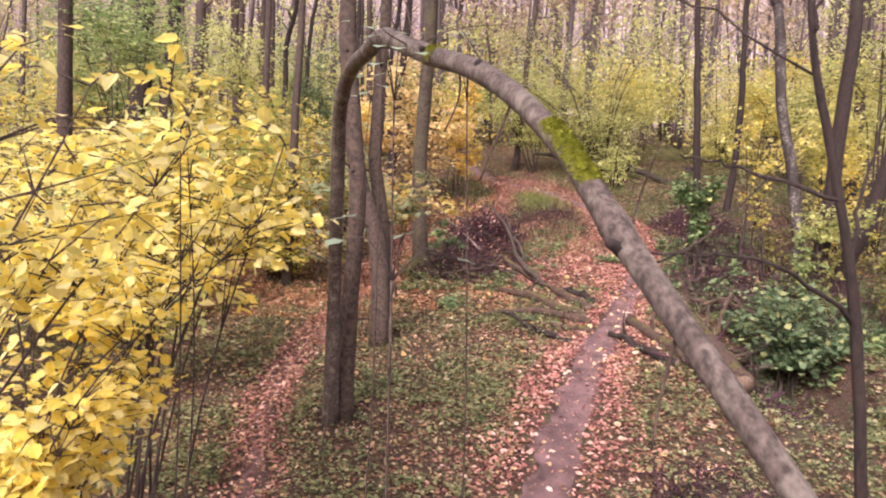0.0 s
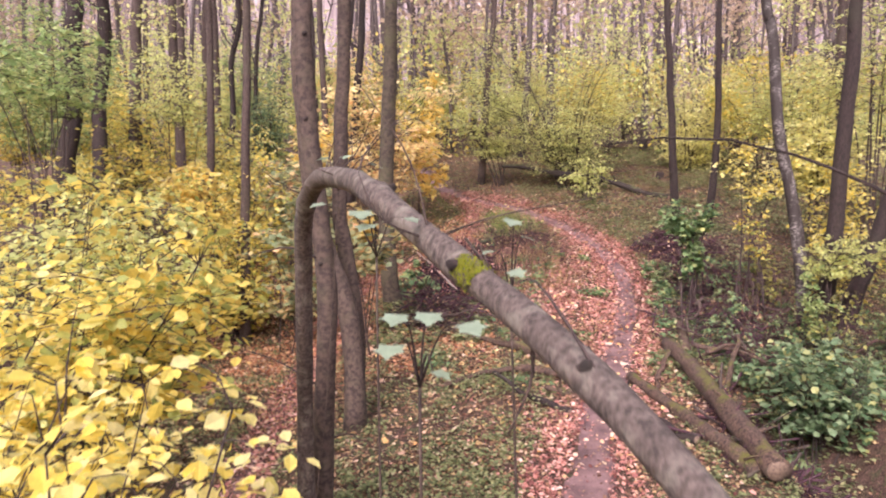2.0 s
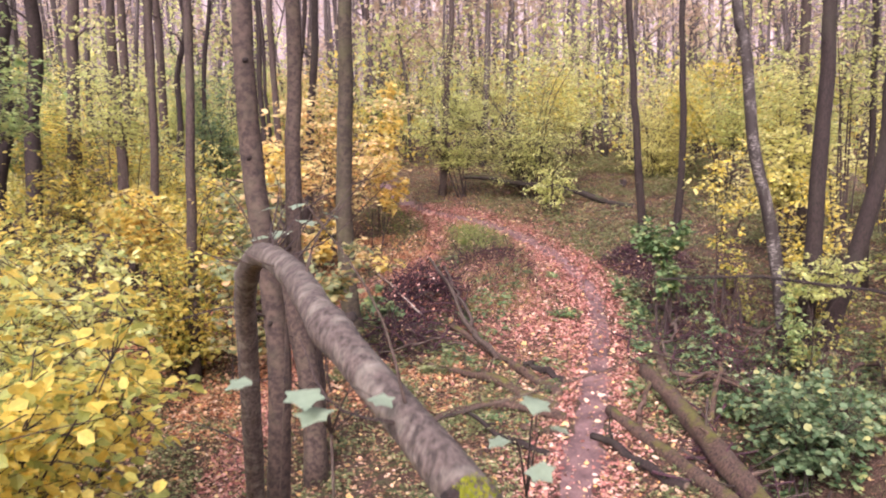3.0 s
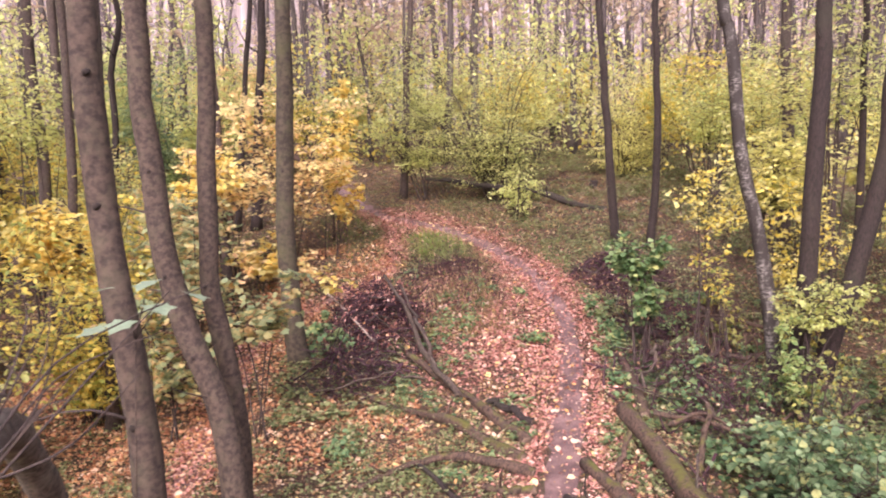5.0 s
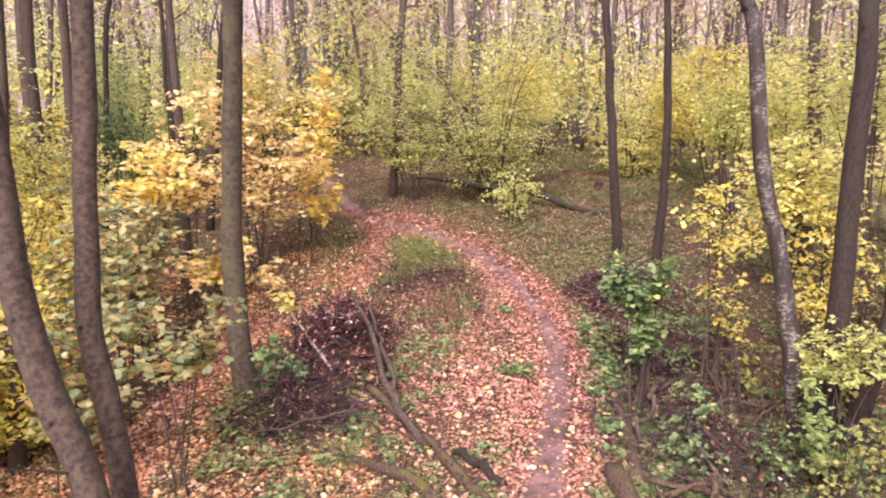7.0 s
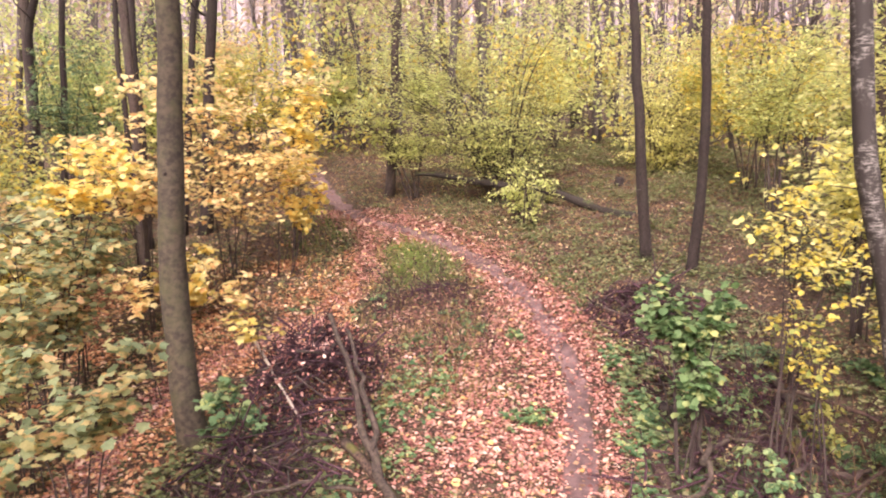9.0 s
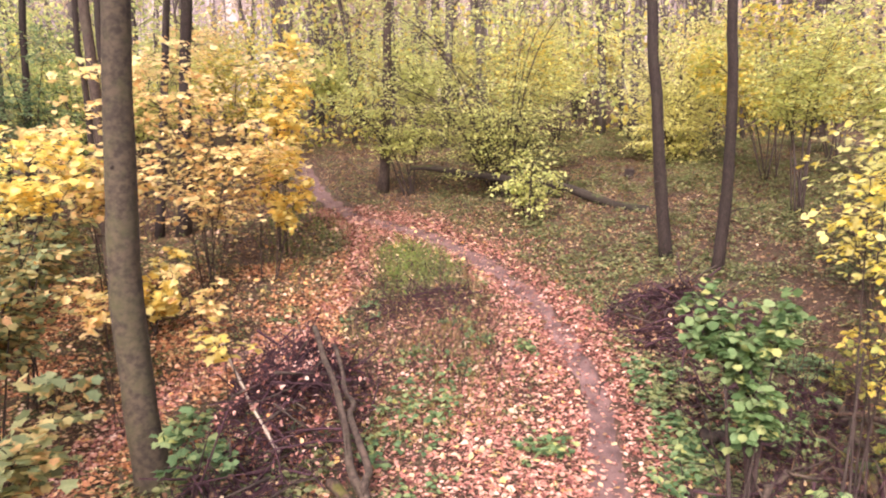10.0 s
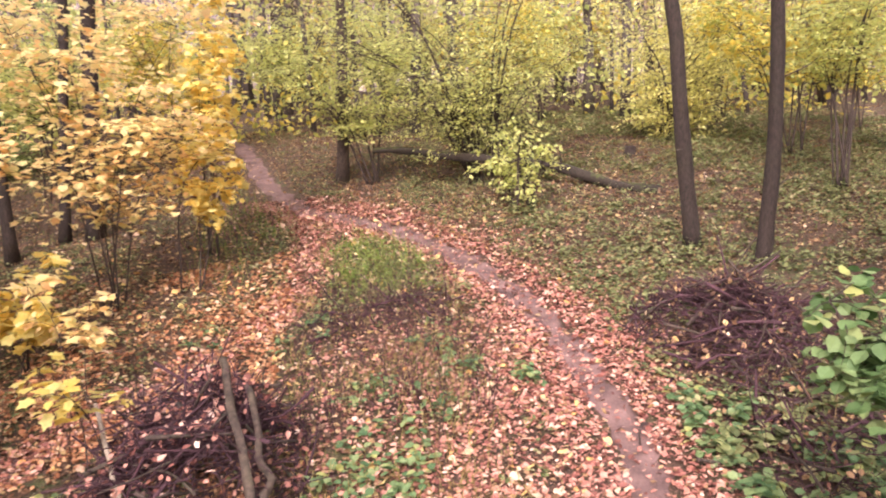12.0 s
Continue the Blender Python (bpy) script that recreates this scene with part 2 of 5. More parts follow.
def vnoise(x, y):
    """Smooth value noise, 0 to 1."""
    x, y = np.asarray(x, float) % 256, np.asarray(y, float) % 256
    i, j = np.minimum(x.astype(int), 255), np.minimum(y.astype(int), 255)
    u, v = x - i, y - j
    u, v = u * u * (3 - 2 * u), v * v * (3 - 2 * v)
    return (TABLE[i, j] * (1 - u) + TABLE[i + 1, j] * u) * (1 - v) + (TABLE[i, j + 1] * (1 - u) + TABLE[i + 1, j + 1] * u) * v


def spline(points, n):
    """A smooth line of n places through the points (Catmull-Rom)."""
    p = np.asarray(points, float)
    p = np.vstack([2 * p[0] - p[1], p, 2 * p[-1] - p[-2]])
    u = np.linspace(0, len(p) - 3 - 1e-6, n)
    i = u.astype(int)
    f = (u - i)[:, None]
    a, b, c, d = p[i], p[i + 1], p[i + 2], p[i + 3]
    return 0.5 * (2 * b + (c - a) * f + (2 * a - 5 * b + 4 * c - d) * f ** 2 + (3 * b - a - 3 * c + d) * f ** 3)


MAIN = spline([(-0.2, -3), (0.5, 1.5), (1.1, 4.5), (1.5, 6.4), (1.84, 7.7), (2.4, 9.6), (3.2, 11.7), (4.0, 14.0), (4.4, 15.6), (4.53, 17.3), (4.4, 19.1),
               (3.95, 20.8), (3.3, 22.2), (2.45, 23.3), (1.55, 24.3), (0.78, 26.1), (0.2, 28.3), (-0.6, 31.5), (-2, 36)], 200)
SIDE = spline([(-1.0, -1), (-1.05, 3), (-1.4, 6.4), (-1.63, 7.7), (-1.8, 9.1), (-1.72, 11.2), (-1.55, 12.5), (-1.45, 14.5), (-1.3, 15.9), (-0.6, 17.4), (0.5, 18.7),
               (1.4, 19.8), (1.75, 21.2), (1.7, 23.0), (1.6, 24.1)], 140)


def distance_field(line):
    """Distances to a line on a grid of 0.1 m steps."""
    px, py = np.meshgrid(np.arange(-6, 9.01, 0.1), np.arange(-6, 40.01, 0.1), indexing="ij")
    best = np.full(px.shape, 1e9)
    for a, b in zip(line[:-1], line[1:]):
        lo, hi = int(max(min(a[1], b[1]) + 6 - 5, 0) * 10), int((max(a[1], b[1]) + 6 + 5) * 10)
        dx, dy = b - a
        X, Y = px[:, lo:hi], py[:, lo:hi]
        t = np.clip(((X - a[0]) * dx + (Y - a[1]) * dy) / (dx * dx + dy * dy), 0, 1)
        best[:, lo:hi] = np.minimum(best[:, lo:hi], np.hypot(X - a[0] - t * dx, Y - a[1] - t * dy))
    return best


FIELDS = {id(MAIN): distance_field(MAIN), id(SIDE): distance_field(SIDE)}


def dist_to(line, x, y):
    """Distance from places to a path, capped far away."""
    f = FIELDS[id(line)]
    u, v = (np.atleast_1d(x) + 6.0) * 10, (np.atleast_1d(y) + 6.0) * 10
    out = (u < 0) | (u > 149) | (v < 0) | (v > 459)
    u, v = np.clip(u, 0, 148.99), np.clip(v, 0, 458.99)
    i, j = u.astype(int), v.astype(int)
    u, v = u - i, v - j
    d = (f[i, j] * (1 - u) + f[i + 1, j] * u) * (1 - v) + (f[i, j + 1] * (1 - u) + f[i + 1, j + 1] * u) * v
    return np.where(out, 1e9, np.minimum(d, 1e9))


GY = [-400, -60, -20, 0, 7, 10, 13, 16, 20, 26, 30, 40, 60, 100, 300, 900]
GZ = [-12, -8, -4.5, -2.0, -0.62, -0.1, 0.22, 0.85, 1.6, 3.0, 3.9, 5.6, 8.0, 11, 18, 26]


def ground_z(x, y):
    """The height of the wooded slope."""
    x, y = np.atleast_1d(x).astype(float), np.atleast_1d(y).astype(float)
    z = (np.interp(y - 0.8, GY, GZ) + np.interp(y + 0.8, GY, GZ) + np.interp(y, GY, GZ)) / 3
    z = z + 0.08 * (np.clip(x, -8, 9) - 3) * np.interp(y, [-5, 5, 22, 30], [0.3, 1, 1, 0.3])
    far = np.clip((np.hypot(x - 2, y - 12) - 14) / 30, 0, 1)
    rough = 0.10 * (vnoise(x * 0.55, y * 0.55) - 0.5) + 0.05 * (vnoise(x * 2.1, y * 2.1) - 0.5) + 0.8 * far * (vnoise(x * 0.08 + 9, y * 0.08) - 0.5)
    d = np.minimum(dist_to(MAIN, x, y), dist_to(SIDE, x, y) + 0.1)
    z = z + rough * np.clip(d / 0.9, 0.25, 1) - 0.05 * np.exp(-(d / 0.4) ** 2)
    z = z - 0.9 * np.exp(-(((x - 4.95) / 0.75) ** 2 + ((y - 9.3) / 1.5) ** 2) ** 2) - 0.3 * np.exp(-((x - 5.3) / 0.7) ** 2 - ((y - 12.3) / 1.2) ** 2)
    z = z + 0.2 * np.exp(-((x + 0.75) / 0.7) ** 2 - ((y - 7.5) / 1.1) ** 2)
    return z


def gz(x, y):
    return float(ground_z(x, y)[0])


def mesh_from(name, verts, faces, mats, smooth=True, indices=None):
    """verts (n, 3); faces: one array of equal-sided faces, or a list of such arrays."""
    me = bpy.data.meshes.new(name)
    arrays = faces if isinstance(faces, list) else [faces]
    arrays = [np.asarray(a, np.int32) for a in arrays if len(a)]
    loops = np.concatenate([a.ravel() for a in arrays])
    totals = np.concatenate([np.full(len(a), a.shape[1], np.int32) for a in arrays])
    starts = np.concatenate([[0], np.cumsum(totals)[:-1]]).astype(np.int32)
    me.vertices.add(len(verts))
    me.vertices.foreach_set("co", np.asarray(verts, np.float32).ravel())
    me.loops.add(len(loops))
    me.loops.foreach_set("vertex_index", loops)
    me.polygons.add(len(totals))
    me.polygons.foreach_set("loop_start", starts)
    me.polygons.foreach_set("use_smooth", np.full(len(totals), smooth))
    for m in (mats if isinstance(mats, (list, tuple)) else [mats]):
        me.materials.append(m)
    if indices is not None:
        me.polygons.foreach_set("material_index", np.asarray(indices, np.int32))
    me.update(calc_edges=True)
    me.validate()
    return me


def tubes(lines, sides=6, wobble=0.0):
    """Verts and faces of tapered round limbs: lines of (points (n, 3), radii (n,))."""
    V, Q, C = [], [], []
    base = 0
    ang = np.linspace(0, 2 * np.pi, sides, endpoint=False)
    for pts, rad in lines:
        pts, rad = np.asarray(pts, float), np.asarray(rad, float)
        n = len(pts)
        tan = np.gradient(pts, axis=0)
        tan /= np.linalg.norm(tan, axis=1)[:, None] + 1e-9
        ref = np.array([0, 0, 1.0]) if abs(tan[0][2]) < 0.8 else np.array([0, 1.0, 0])
        u = np.cross(tan, ref)
        u /= np.linalg.norm(u, axis=1)[:, None] + 1e-9
        v = np.cross(tan, u)
        r = rad[:, None] * (1 + wobble * (vnoise(np.arange(n)[:, None] * 0.9 + base * 0.37, ang[None, :] * 1.3 + base) - 0.5))
        ring = pts[:, None, :] + r[..., None] * (np.cos(ang)[None, :, None] * u[:, None, :] + np.sin(ang)[None, :, None] * v[:, None, :])
        V.append(ring.reshape(-1, 3))
        V.append(pts[[0, -1]])
        i = np.arange(n - 1)[:, None] * sides + np.arange(sides)[None, :]
        j = np.arange(n - 1)[:, None] * sides + (np.arange(sides)[None, :] + 1) % sides
        Q.append(np.stack([i, j, j + sides, i + sides], -1).reshape(-1, 4) + base)
        k = np.arange(sides)
        C.append(np.stack([np.full(sides, n * sides), (k + 1) % sides, k], -1) + base)
        C.append(np.stack([np.full(sides, n * sides + 1), (n - 1) * sides + k, (n - 1) * sides + (k + 1) % sides], -1) + base)
        base += n * sides + 2
    return np.vstack(V), [np.vstack(Q), np.vstack(C)]


OVAL = (np.array([(0, 0, 0), (0.36, 0.3, 0.06), (0.34, 0.68, 0.07), (0, 1, -0.05), (-0.34, 0.68, 0.07), (-0.36, 0.3, 0.06), (0, 0.5, -0.02)], float),
        np.array([(6, 0, 1), (6, 1, 2), (6, 2, 3), (6, 3, 4), (6, 4, 5), (6, 5, 0)]))
LEAF4 = (np.array([(0, 0, 0), (0.36, 0.5, 0.08), (0, 1, 0), (-0.36, 0.5, 0.08)], float), np.array([(0, 1, 2), (0, 2, 3)]))
_lobes = [(0, 0), (0.22, 0.06), (0.5, 0.12), (0.42, 0.38), (0.58, 0.64), (0.3, 0.68), (0, 1.0), (-0.3, 0.68), (-0.58, 0.64), (-0.42, 0.38), (-0.5, 0.12), (-0.22, 0.06)]
MAPLE = (np.array([(x, y, 0.12 * abs(x) - 0.1 * y * y) for x, y in _lobes] + [(0, 0.34, 0.02)], float),
         np.array([(12, k, (k + 1) % 12) for k in range(12)]))
ROUND = (OVAL[0] * [1.3, 1, 1.2], OVAL[1])
LEAF5 = (np.array([(0, 0, 0), (0.36, 0.35, 0.1), (0.28, 0.8, 0.14), (-0.05, 1, 0.02), (-0.36, 0.55, 0.1)], float), np.array([(0, 1, 2), (0, 2, 3), (0, 3, 4)]))
_soft = [(0, 0), (0.24, -0.06), (0.46, 0.1), (0.47, 0.36), (0.5, 0.58), (0.28, 0.7), (0, 0.95), (-0.28, 0.7), (-0.5, 0.58), (-0.47, 0.36), (-0.46, 0.1), (-0.24, -0.06)]
SOFT = (np.array([(x, y, 0.1 * abs(x) - 0.12 * y * y) for x, y in _soft] + [(0, 0.34, 0.02)], float), MAPLE[1])
BLADE = (np.array([(-0.014, 0, 0), (0.014, 0, 0), (0.01, 0.6, 0.06), (-0.01, 0.6, 0.06), (0, 1, 0.28)], float), np.array([(0, 1, 2), (0, 2, 3), (3, 2, 4)]))


def leaves(tpl, P, axis, normal, size):
    """Verts and faces of one leaf at each place P, lying along axis with its face to normal."""
    tv, tf = tpl
    axis = axis / (np.linalg.norm(axis, axis=1)[:, None] + 1e-9)
    side = np.cross(axis, normal)
    side /= np.linalg.norm(side, axis=1)[:, None] + 1e-9
    up = np.cross(side, axis)
    size = np.asarray(size)[:, None, None]
    V = P[:, None, :] + size * (tv[None, :, 0:1] * side[:, None] + tv[None, :, 1:2] * axis[:, None] + tv[None, :, 2:3] * up[:, None])
    F = tf[None] + (np.arange(len(P)) * len(tv))[:, None, None]
    return V.reshape(-1, 3), F.reshape(-1, tf.shape[1])


def part(name, verts, faces, material, parent=None, label="", smooth=True, indices=None):
    ob = new(name, mesh_from(name, verts, faces, material, smooth, indices))
    if parent is not None:
        ob.parent = parent
    if label:
        ob["label"] = label
    return ob


def thing(name, place, label, category, group="", kind=""):
    root = new(name)
    root.empty_display_size = 0.1
    root.location = place
    return tagged(root, label, category, group, kind)


# ---- the ground: one sheet that reaches the horizon ----
def axis_steps(lo, hi, step, reach):
    out = np.cumsum(0.3 * 1.22 ** np.arange(40))
    out = out[out < reach]
    return np.concatenate([lo - out[::-1], np.arange(lo, hi, step), hi + out])


def build_ground():
    xs, ys = axis_steps(-9, 13, 0.15, 900), axis_steps(-4, 32, 0.15, 900)
    X, Y = np.meshgrid(xs, ys)
    Z = ground_z(X.ravel(), Y.ravel())
    nx, ny = len(xs), len(ys)
    i = (np.arange(ny - 1)[:, None] * nx + np.arange(nx - 1)[None]).ravel()
    ob = part("ground", np.column_stack([X.ravel(), Y.ravel(), Z]), np.column_stack([i, i + 1, i + nx + 1, i + nx]), GROUND)
    tagged(ob, "brown leaf-strewn forest floor rising in a gentle slope", "ground", kind="structure")


def build_path(line, width, name, label, near=1.0):
    n = len(line)
    tan = np.gradient(line, axis=0)
    tan /= np.linalg.norm(tan, axis=1)[:, None]
    side = np.column_stack([tan[:, 1], -tan[:, 0]])
    across = np.linspace(-1, 1, 9)
    s = np.arange(n)
    half = width * (0.8 + 0.4 * vnoise(s * 0.31, s * 0 + 3.3)) * np.interp(line[:, 1], [8, 12, 16], [near, 1.2, 1])
    V = []
    for a in across:
        jig = (vnoise(s * 0.9 + 40 * a, s * 0 + 7) - 0.5) * 0.3 * abs(a)
        p = line + side * (a * half + jig)[:, None]
        lift = 0.014 - 0.05 * abs(a) ** 4
        V.append(np.column_stack([p, ground_z(p[:, 0], p[:, 1]) + lift]))
    V = np.stack(V, 1).reshape(-1, 3)
    m = len(across)
    i = (np.arange(n - 1)[:, None] * m + np.arange(m - 1)[None]).ravel()
    tagged(part(name, V, np.column_stack([i, i + 1, i + m + 1, i + m]), EARTH), label, "footpath", kind="structure")


build_ground()
build_path(MAIN, 0.26, "path_main", "bare trodden earth footpath edged with fallen leaves", 1.3)
build_path(SIDE[:105], 0.16, "path_side", "narrow leaf-covered earth track through the herbs")


# ---- trees ----
def crown_variant(name, seed, leafy):
    """Limbs and thin autumn foliage of a tall tree, from 0 to 7 m above the fork."""
    g = np.random.default_rng(seed)
    lines, tips = [], []
    for k in range(11):
        z0 = g.uniform(0, 4.5)
        a = g.uniform(0, 6.28)
        ln = g.uniform(1.5, 3.2)
        d = np.array([math.cos(a), math.sin(a), g.uniform(0.5, 1.1)])
        d /= np.linalg.norm(d)
        mid = np.array([0, 0, z0]) + d * ln * 0.5 + g.normal(0, 0.15, 3)
        end = np.array([0, 0, z0]) + d * ln + np.array([0, 0, 0.5])
        pts = spline([(0, 0, z0), mid, end], 7)
        lines.append((pts, np.linspace(0.045, 0.01, 7)))
        for j in range(5):
            s = pts[g.integers(2, 7)]
            e = s + np.array([*g.normal(0, 0.6, 2), g.uniform(0.1, 0.8)])
            lines.append((spline([s, (s + e) / 2 + g.normal(0, 0.08, 3), e], 4), np.linspace(0.014, 0.004, 4)))
            tips.append((s + e) / 2)
            tips.append(e)
    lines.append((spline([(0, 0, 0), (0.1, 0, 3), (0.05, 0.1, 6.5)], 8), np.linspace(0.08, 0.01, 8)))
    tips = np.array(tips)
    P = tips[g.integers(0, len(tips), leafy)] + g.normal(0, 0.28, (leafy, 3))
    ax = g.normal(size=(leafy, 3)) + [0, 0, -0.4]
    V, F = leaves(LEAF4, P, ax, g.normal(size=(leafy, 3)) * 0.6 + [0, 0, 1], g.uniform(0.07, 0.13, leafy))
    v, f = tubes(lines, 5)
    return mesh_from(name + "_limbs", v, f, BARK), V, F


CROWNS = []
for k in range(4):
    limbs, V, F = crown_variant("crown", 100 + k, 520)
    CROWNS.append((limbs, [mesh_from("crown", V, F, m, False) for m in (L_GOLD, L_LIME, L_YELLOW)]))


def tree(shape, dia, bark, label, height=15.0, tint=0, group="forest trees", twigs=0, limbs=3, knots=()):
    """A tall tree. shape: places of the trunk's middle from the foot up; it goes on straight to its height."""
    p = np.asarray(shape, float)
    x, y = p[0][:2]
    foot = gz(x, y) - 0.06
    if p[0][2] - foot > 0.3:
        low = p[0] + (p[0] - p[1]) / max(p[1][2] - p[0][2], 0.3) * (p[0][2] - foot) * 0.4
        p = np.vstack([(low[0], low[1], foot), p])
    else:
        p[0][2] = foot
    d = (p[-1] - p[-2]) / (p[-1][2] - p[-2][2])
    d = d * np.array([0.6, 0.6, 1])
    top = p[-1] + d * (foot + height - p[-1][2])
    p = np.vstack([p, (p[-1] * 2 + top) / 3, top])
    n = 34
    line = spline(p, n)
    h = (line[:, 2] - foot) / height
    rad = 0.5 * dia * (1 - 0.72 * np.clip(h, 0, 1)) * (1 + 0.25 * np.exp(-(line[:, 2] - foot) / 0.2))
    bow = (0.2 if x < -4 and bark is BARK_DARK else 0.05 if y < 16 else 0.055) * np.clip(h * 6, 0, 1)
    for ax in (0, 1):
        line[:, ax] += ((vnoise(h * 9 + x * 7.3, h * 0 + y + ax * 11) - 0.5) + 0.4 * (vnoise(h * 22 + x * 3.1, h * 0 + y * 2 + ax * 5) - 0.5)) * bow * 2
    root = thing("tree", (x, y, foot), label, "tree", group)
    line = line - [x, y, foot]
    v, f = tubes([(line, rad)], 12, 0.16)
    part("trunk", v, f, bark, root)
    k = rng.integers(0, 4)
    m = Matrix.LocRotScale(line[24], Euler((0, 0, rng.uniform(0, 6.28))), Vector((1, 1, 1)) * rng.uniform(0.75, 1.05))
    for nm, me in (("branchwork", CROWNS[k][0]), ("crown", CROWNS[k][1][tint])):
        ob = new(nm, me)
        ob.parent = root if nm == "branchwork" else ob_limbs
        if nm == "branchwork":
            ob.matrix_basis = m
            ob_limbs = ob
    for j in range(twigs):
        i = rng.integers(5, 16)
        a = rng.uniform(0, 6.28)
        d = np.array([math.cos(a), math.sin(a), rng.uniform(-0.1, 0.5)])
        ln = rng.uniform(0.25, 0.9)
        pts = spline([line[i], line[i] + d * ln * 0.5 + rng.normal(0, 0.04, 3), line[i] + d * ln + rng.normal(0, 0.08, 3)], 6)
        v, f = tubes([(pts, np.linspace(0.012, 0.003, 6))], 5)
        part("dead_twig", v, f, TWIG, root)
    for z in knots:
        i = int(np.argmin(abs(line[:, 2] + foot - z)))
        b = line[i] + np.array([rng.uniform(-0.35, 0.35), -0.92, 0]) * rad[i]
        v, f = tubes([(np.array([b, b + [0, -0.012, 0.004], b + [0, -0.018, 0.004]]), np.array([0.022, 0.019, 0.009]))], 9, 0.7)
        part("knot", v, f, BARK_DARK, root, "dark knot scar")
    for j in range(limbs if x < -4 and y > 11 else 1 if y > 22 else 0):
        i = rng.integers(9, 17)
        a = rng.uniform(0, 6.28)
        d = np.array([math.cos(a), math.sin(a), rng.uniform(0.3, 1.3)])
        ln = rng.uniform(0.6, 1.5)
        pts = spline([line[i], line[i] + d * ln * 0.35 + rng.normal(0, 0.1, 3), line[i] + d * ln * 0.7 + rng.normal(0, 0.18, 3), line[i] + d * ln + [0, 0, 0.3]], 9)
        v, f = tubes([(pts, np.linspace(min(0.035, rad[i] * 0.35), 0.005, 9))], 6, 0.2)
        part("limb", v, f, bark, root)
    return root


GREY, SLIM = "tall grey-brown forest tree with a bare lower trunk", "slim straight grey-barked young tree"
tree([(-0.66, 7.5, -0.6), (-0.63, 7.4, 0.6), (-0.6, 7.35, 1.9), (-0.74, 7.35, 3.05), (-0.79, 7.35, 4.45)], 0.205, BARK_PALE, "grey-barked tree with a swept foot beside the bent one", twigs=3, knots=(3.95, 3.3, 2.2))
tree([(-0.6, 10.3, -0.4), (-0.68, 10.4, 1.0), (-1.0, 10.4, 2.1), (-1.23, 10.4, 3.0), (-1.31, 10.4, 4.0), (-1.34, 10.4, 4.95)], 0.28, BARK_PALE, "grey-brown tree curving up from a leaning foot", twigs=3, knots=(2.6, 1.9, 3.6))
tree([(-0.66, 10.9, -0.4), (-0.66, 10.95, 0.75), (-0.84, 11.0, 2.1), (-0.87, 11.0, 3.0), (-0.83, 11.0, 5.15)], 0.24, BARK_PALE, "slender straight tree close beside a curved one", twigs=2, knots=(2.4,))
tree([(-0.32, 15.4, 0.49), (-0.44, 15.4, 1.47), (-0.5, 15.4, 3.07), (-0.41, 15.4, 5.6)], 0.35, BARK_RING, "ringed grey-green trunk with a mossy foot", twigs=1, knots=(3.8,))
tree([(-2.24, 20.2, 1.25), (-2.33, 20.2, 3.2), (-2.41, 20.2, 6.62)], 0.21, BARK, GREY, twigs=2)
tree([(-2.4, 20.5, 1.25), (-2.5, 20.5, 3.2), (-2.7, 20.5, 6.62)], 0.12, BARK_DARK, SLIM)
tree([(-2.06, 24, 2.0), (-1.7, 24, 7.46)], 0.3, BARK_DARK, "dark tree behind the orange maple", twigs=2)
tree([(-2.57, 24, 2.0), (-2.07, 24, 7.45)], 0.19, BARK_DARK, SLIM)
tree([(-3.1, 23.2, 2.0), (-3.2, 23.2, 7.0)], 0.2, BARK_DARK, SLIM)
tree([(2.26, 26, 2.98), (2.55, 26, 7.96)], 0.25, BARK, "dark trunk standing at the bend of the path", tint=1, twigs=3)
tree([(0.63, 42, 6.1), (0.42, 42, 11.4)], 0.5, BARK, "thick tree standing far up the slope", tint=1)
tree([(-0.3, 43, 6.1), (-0.35, 43, 11.4)], 0.4, BARK, "thick tree standing far up the slope", tint=1)
tree([(1.6, 45, 6.2), (1.6, 45, 11.4)], 0.35, BARK_FAR_HAZED, "tree standing far up the slope", tint=1)
tree([(7.06, 20.2, 1.97), (6.85, 20.2, 4.2), (6.69, 20.2, 6.76)], 0.225, BARK_DARK, "leaning dark-brown tree above the path", twigs=2)
tree([(7.5, 19.2, 1.89), (7.62, 19.2, 3.5), (7.6, 19.2, 6.55)], 0.195, BARK_DARK, "brown tree beside a leaning one above the path", tint=1, twigs=2)
tree([(6.55, 12.5, 0.5), (6.29, 12.5, 2.27), (5.97, 12.5, 3.73), (5.74, 12.5, 5.37), (5.65, 12.5, 5.8)], 0.215, BIRCH, "leaning birch with black and white bark", tint=2, twigs=3)
tree([(6.6, 12.2, 0.5), (6.82, 12.2, 2.82), (6.93, 12.2, 5.74)], 0.27, BARK_DARK, "straight red-brown tree above the hollow", twigs=2)
tree([(7.05, 12.3, 0.5), (7.2, 12.3, 1.1), (7.54, 12.3, 2.02), (7.95, 12.3, 3.7), (8.1, 12.3, 5)], 0.28, BARK_DARK, "dark-barked tree leaning outward over the hollow", tint=2)
tree([(10.07, 18, 1.7), (10.1, 18, 7.19)], 0.28, BARK, GREY)
tree([(9.58, 15, 1.2), (9.58, 15, 5.98)], 0.14, BARK_DARK, SLIM)
tree([(-8.0, 22, 1.2), (-7.79, 22, 8.1)], 0.42, BARK, GREY)
tree([(-8.04, 27, 2.7), (-8.24, 27, 9.36)], 0.36, BARK, GREY, tint=1)
tree([(-7.0, 27, 2.7), (-7.11, 27, 9.37)], 0.34, BARK, GREY)
tree([(-6.9, 12.9, -0.5), (-6.95, 12.9, 5.44)], 0.33, BARK, "stout grey-brown tree among yellow hazel")
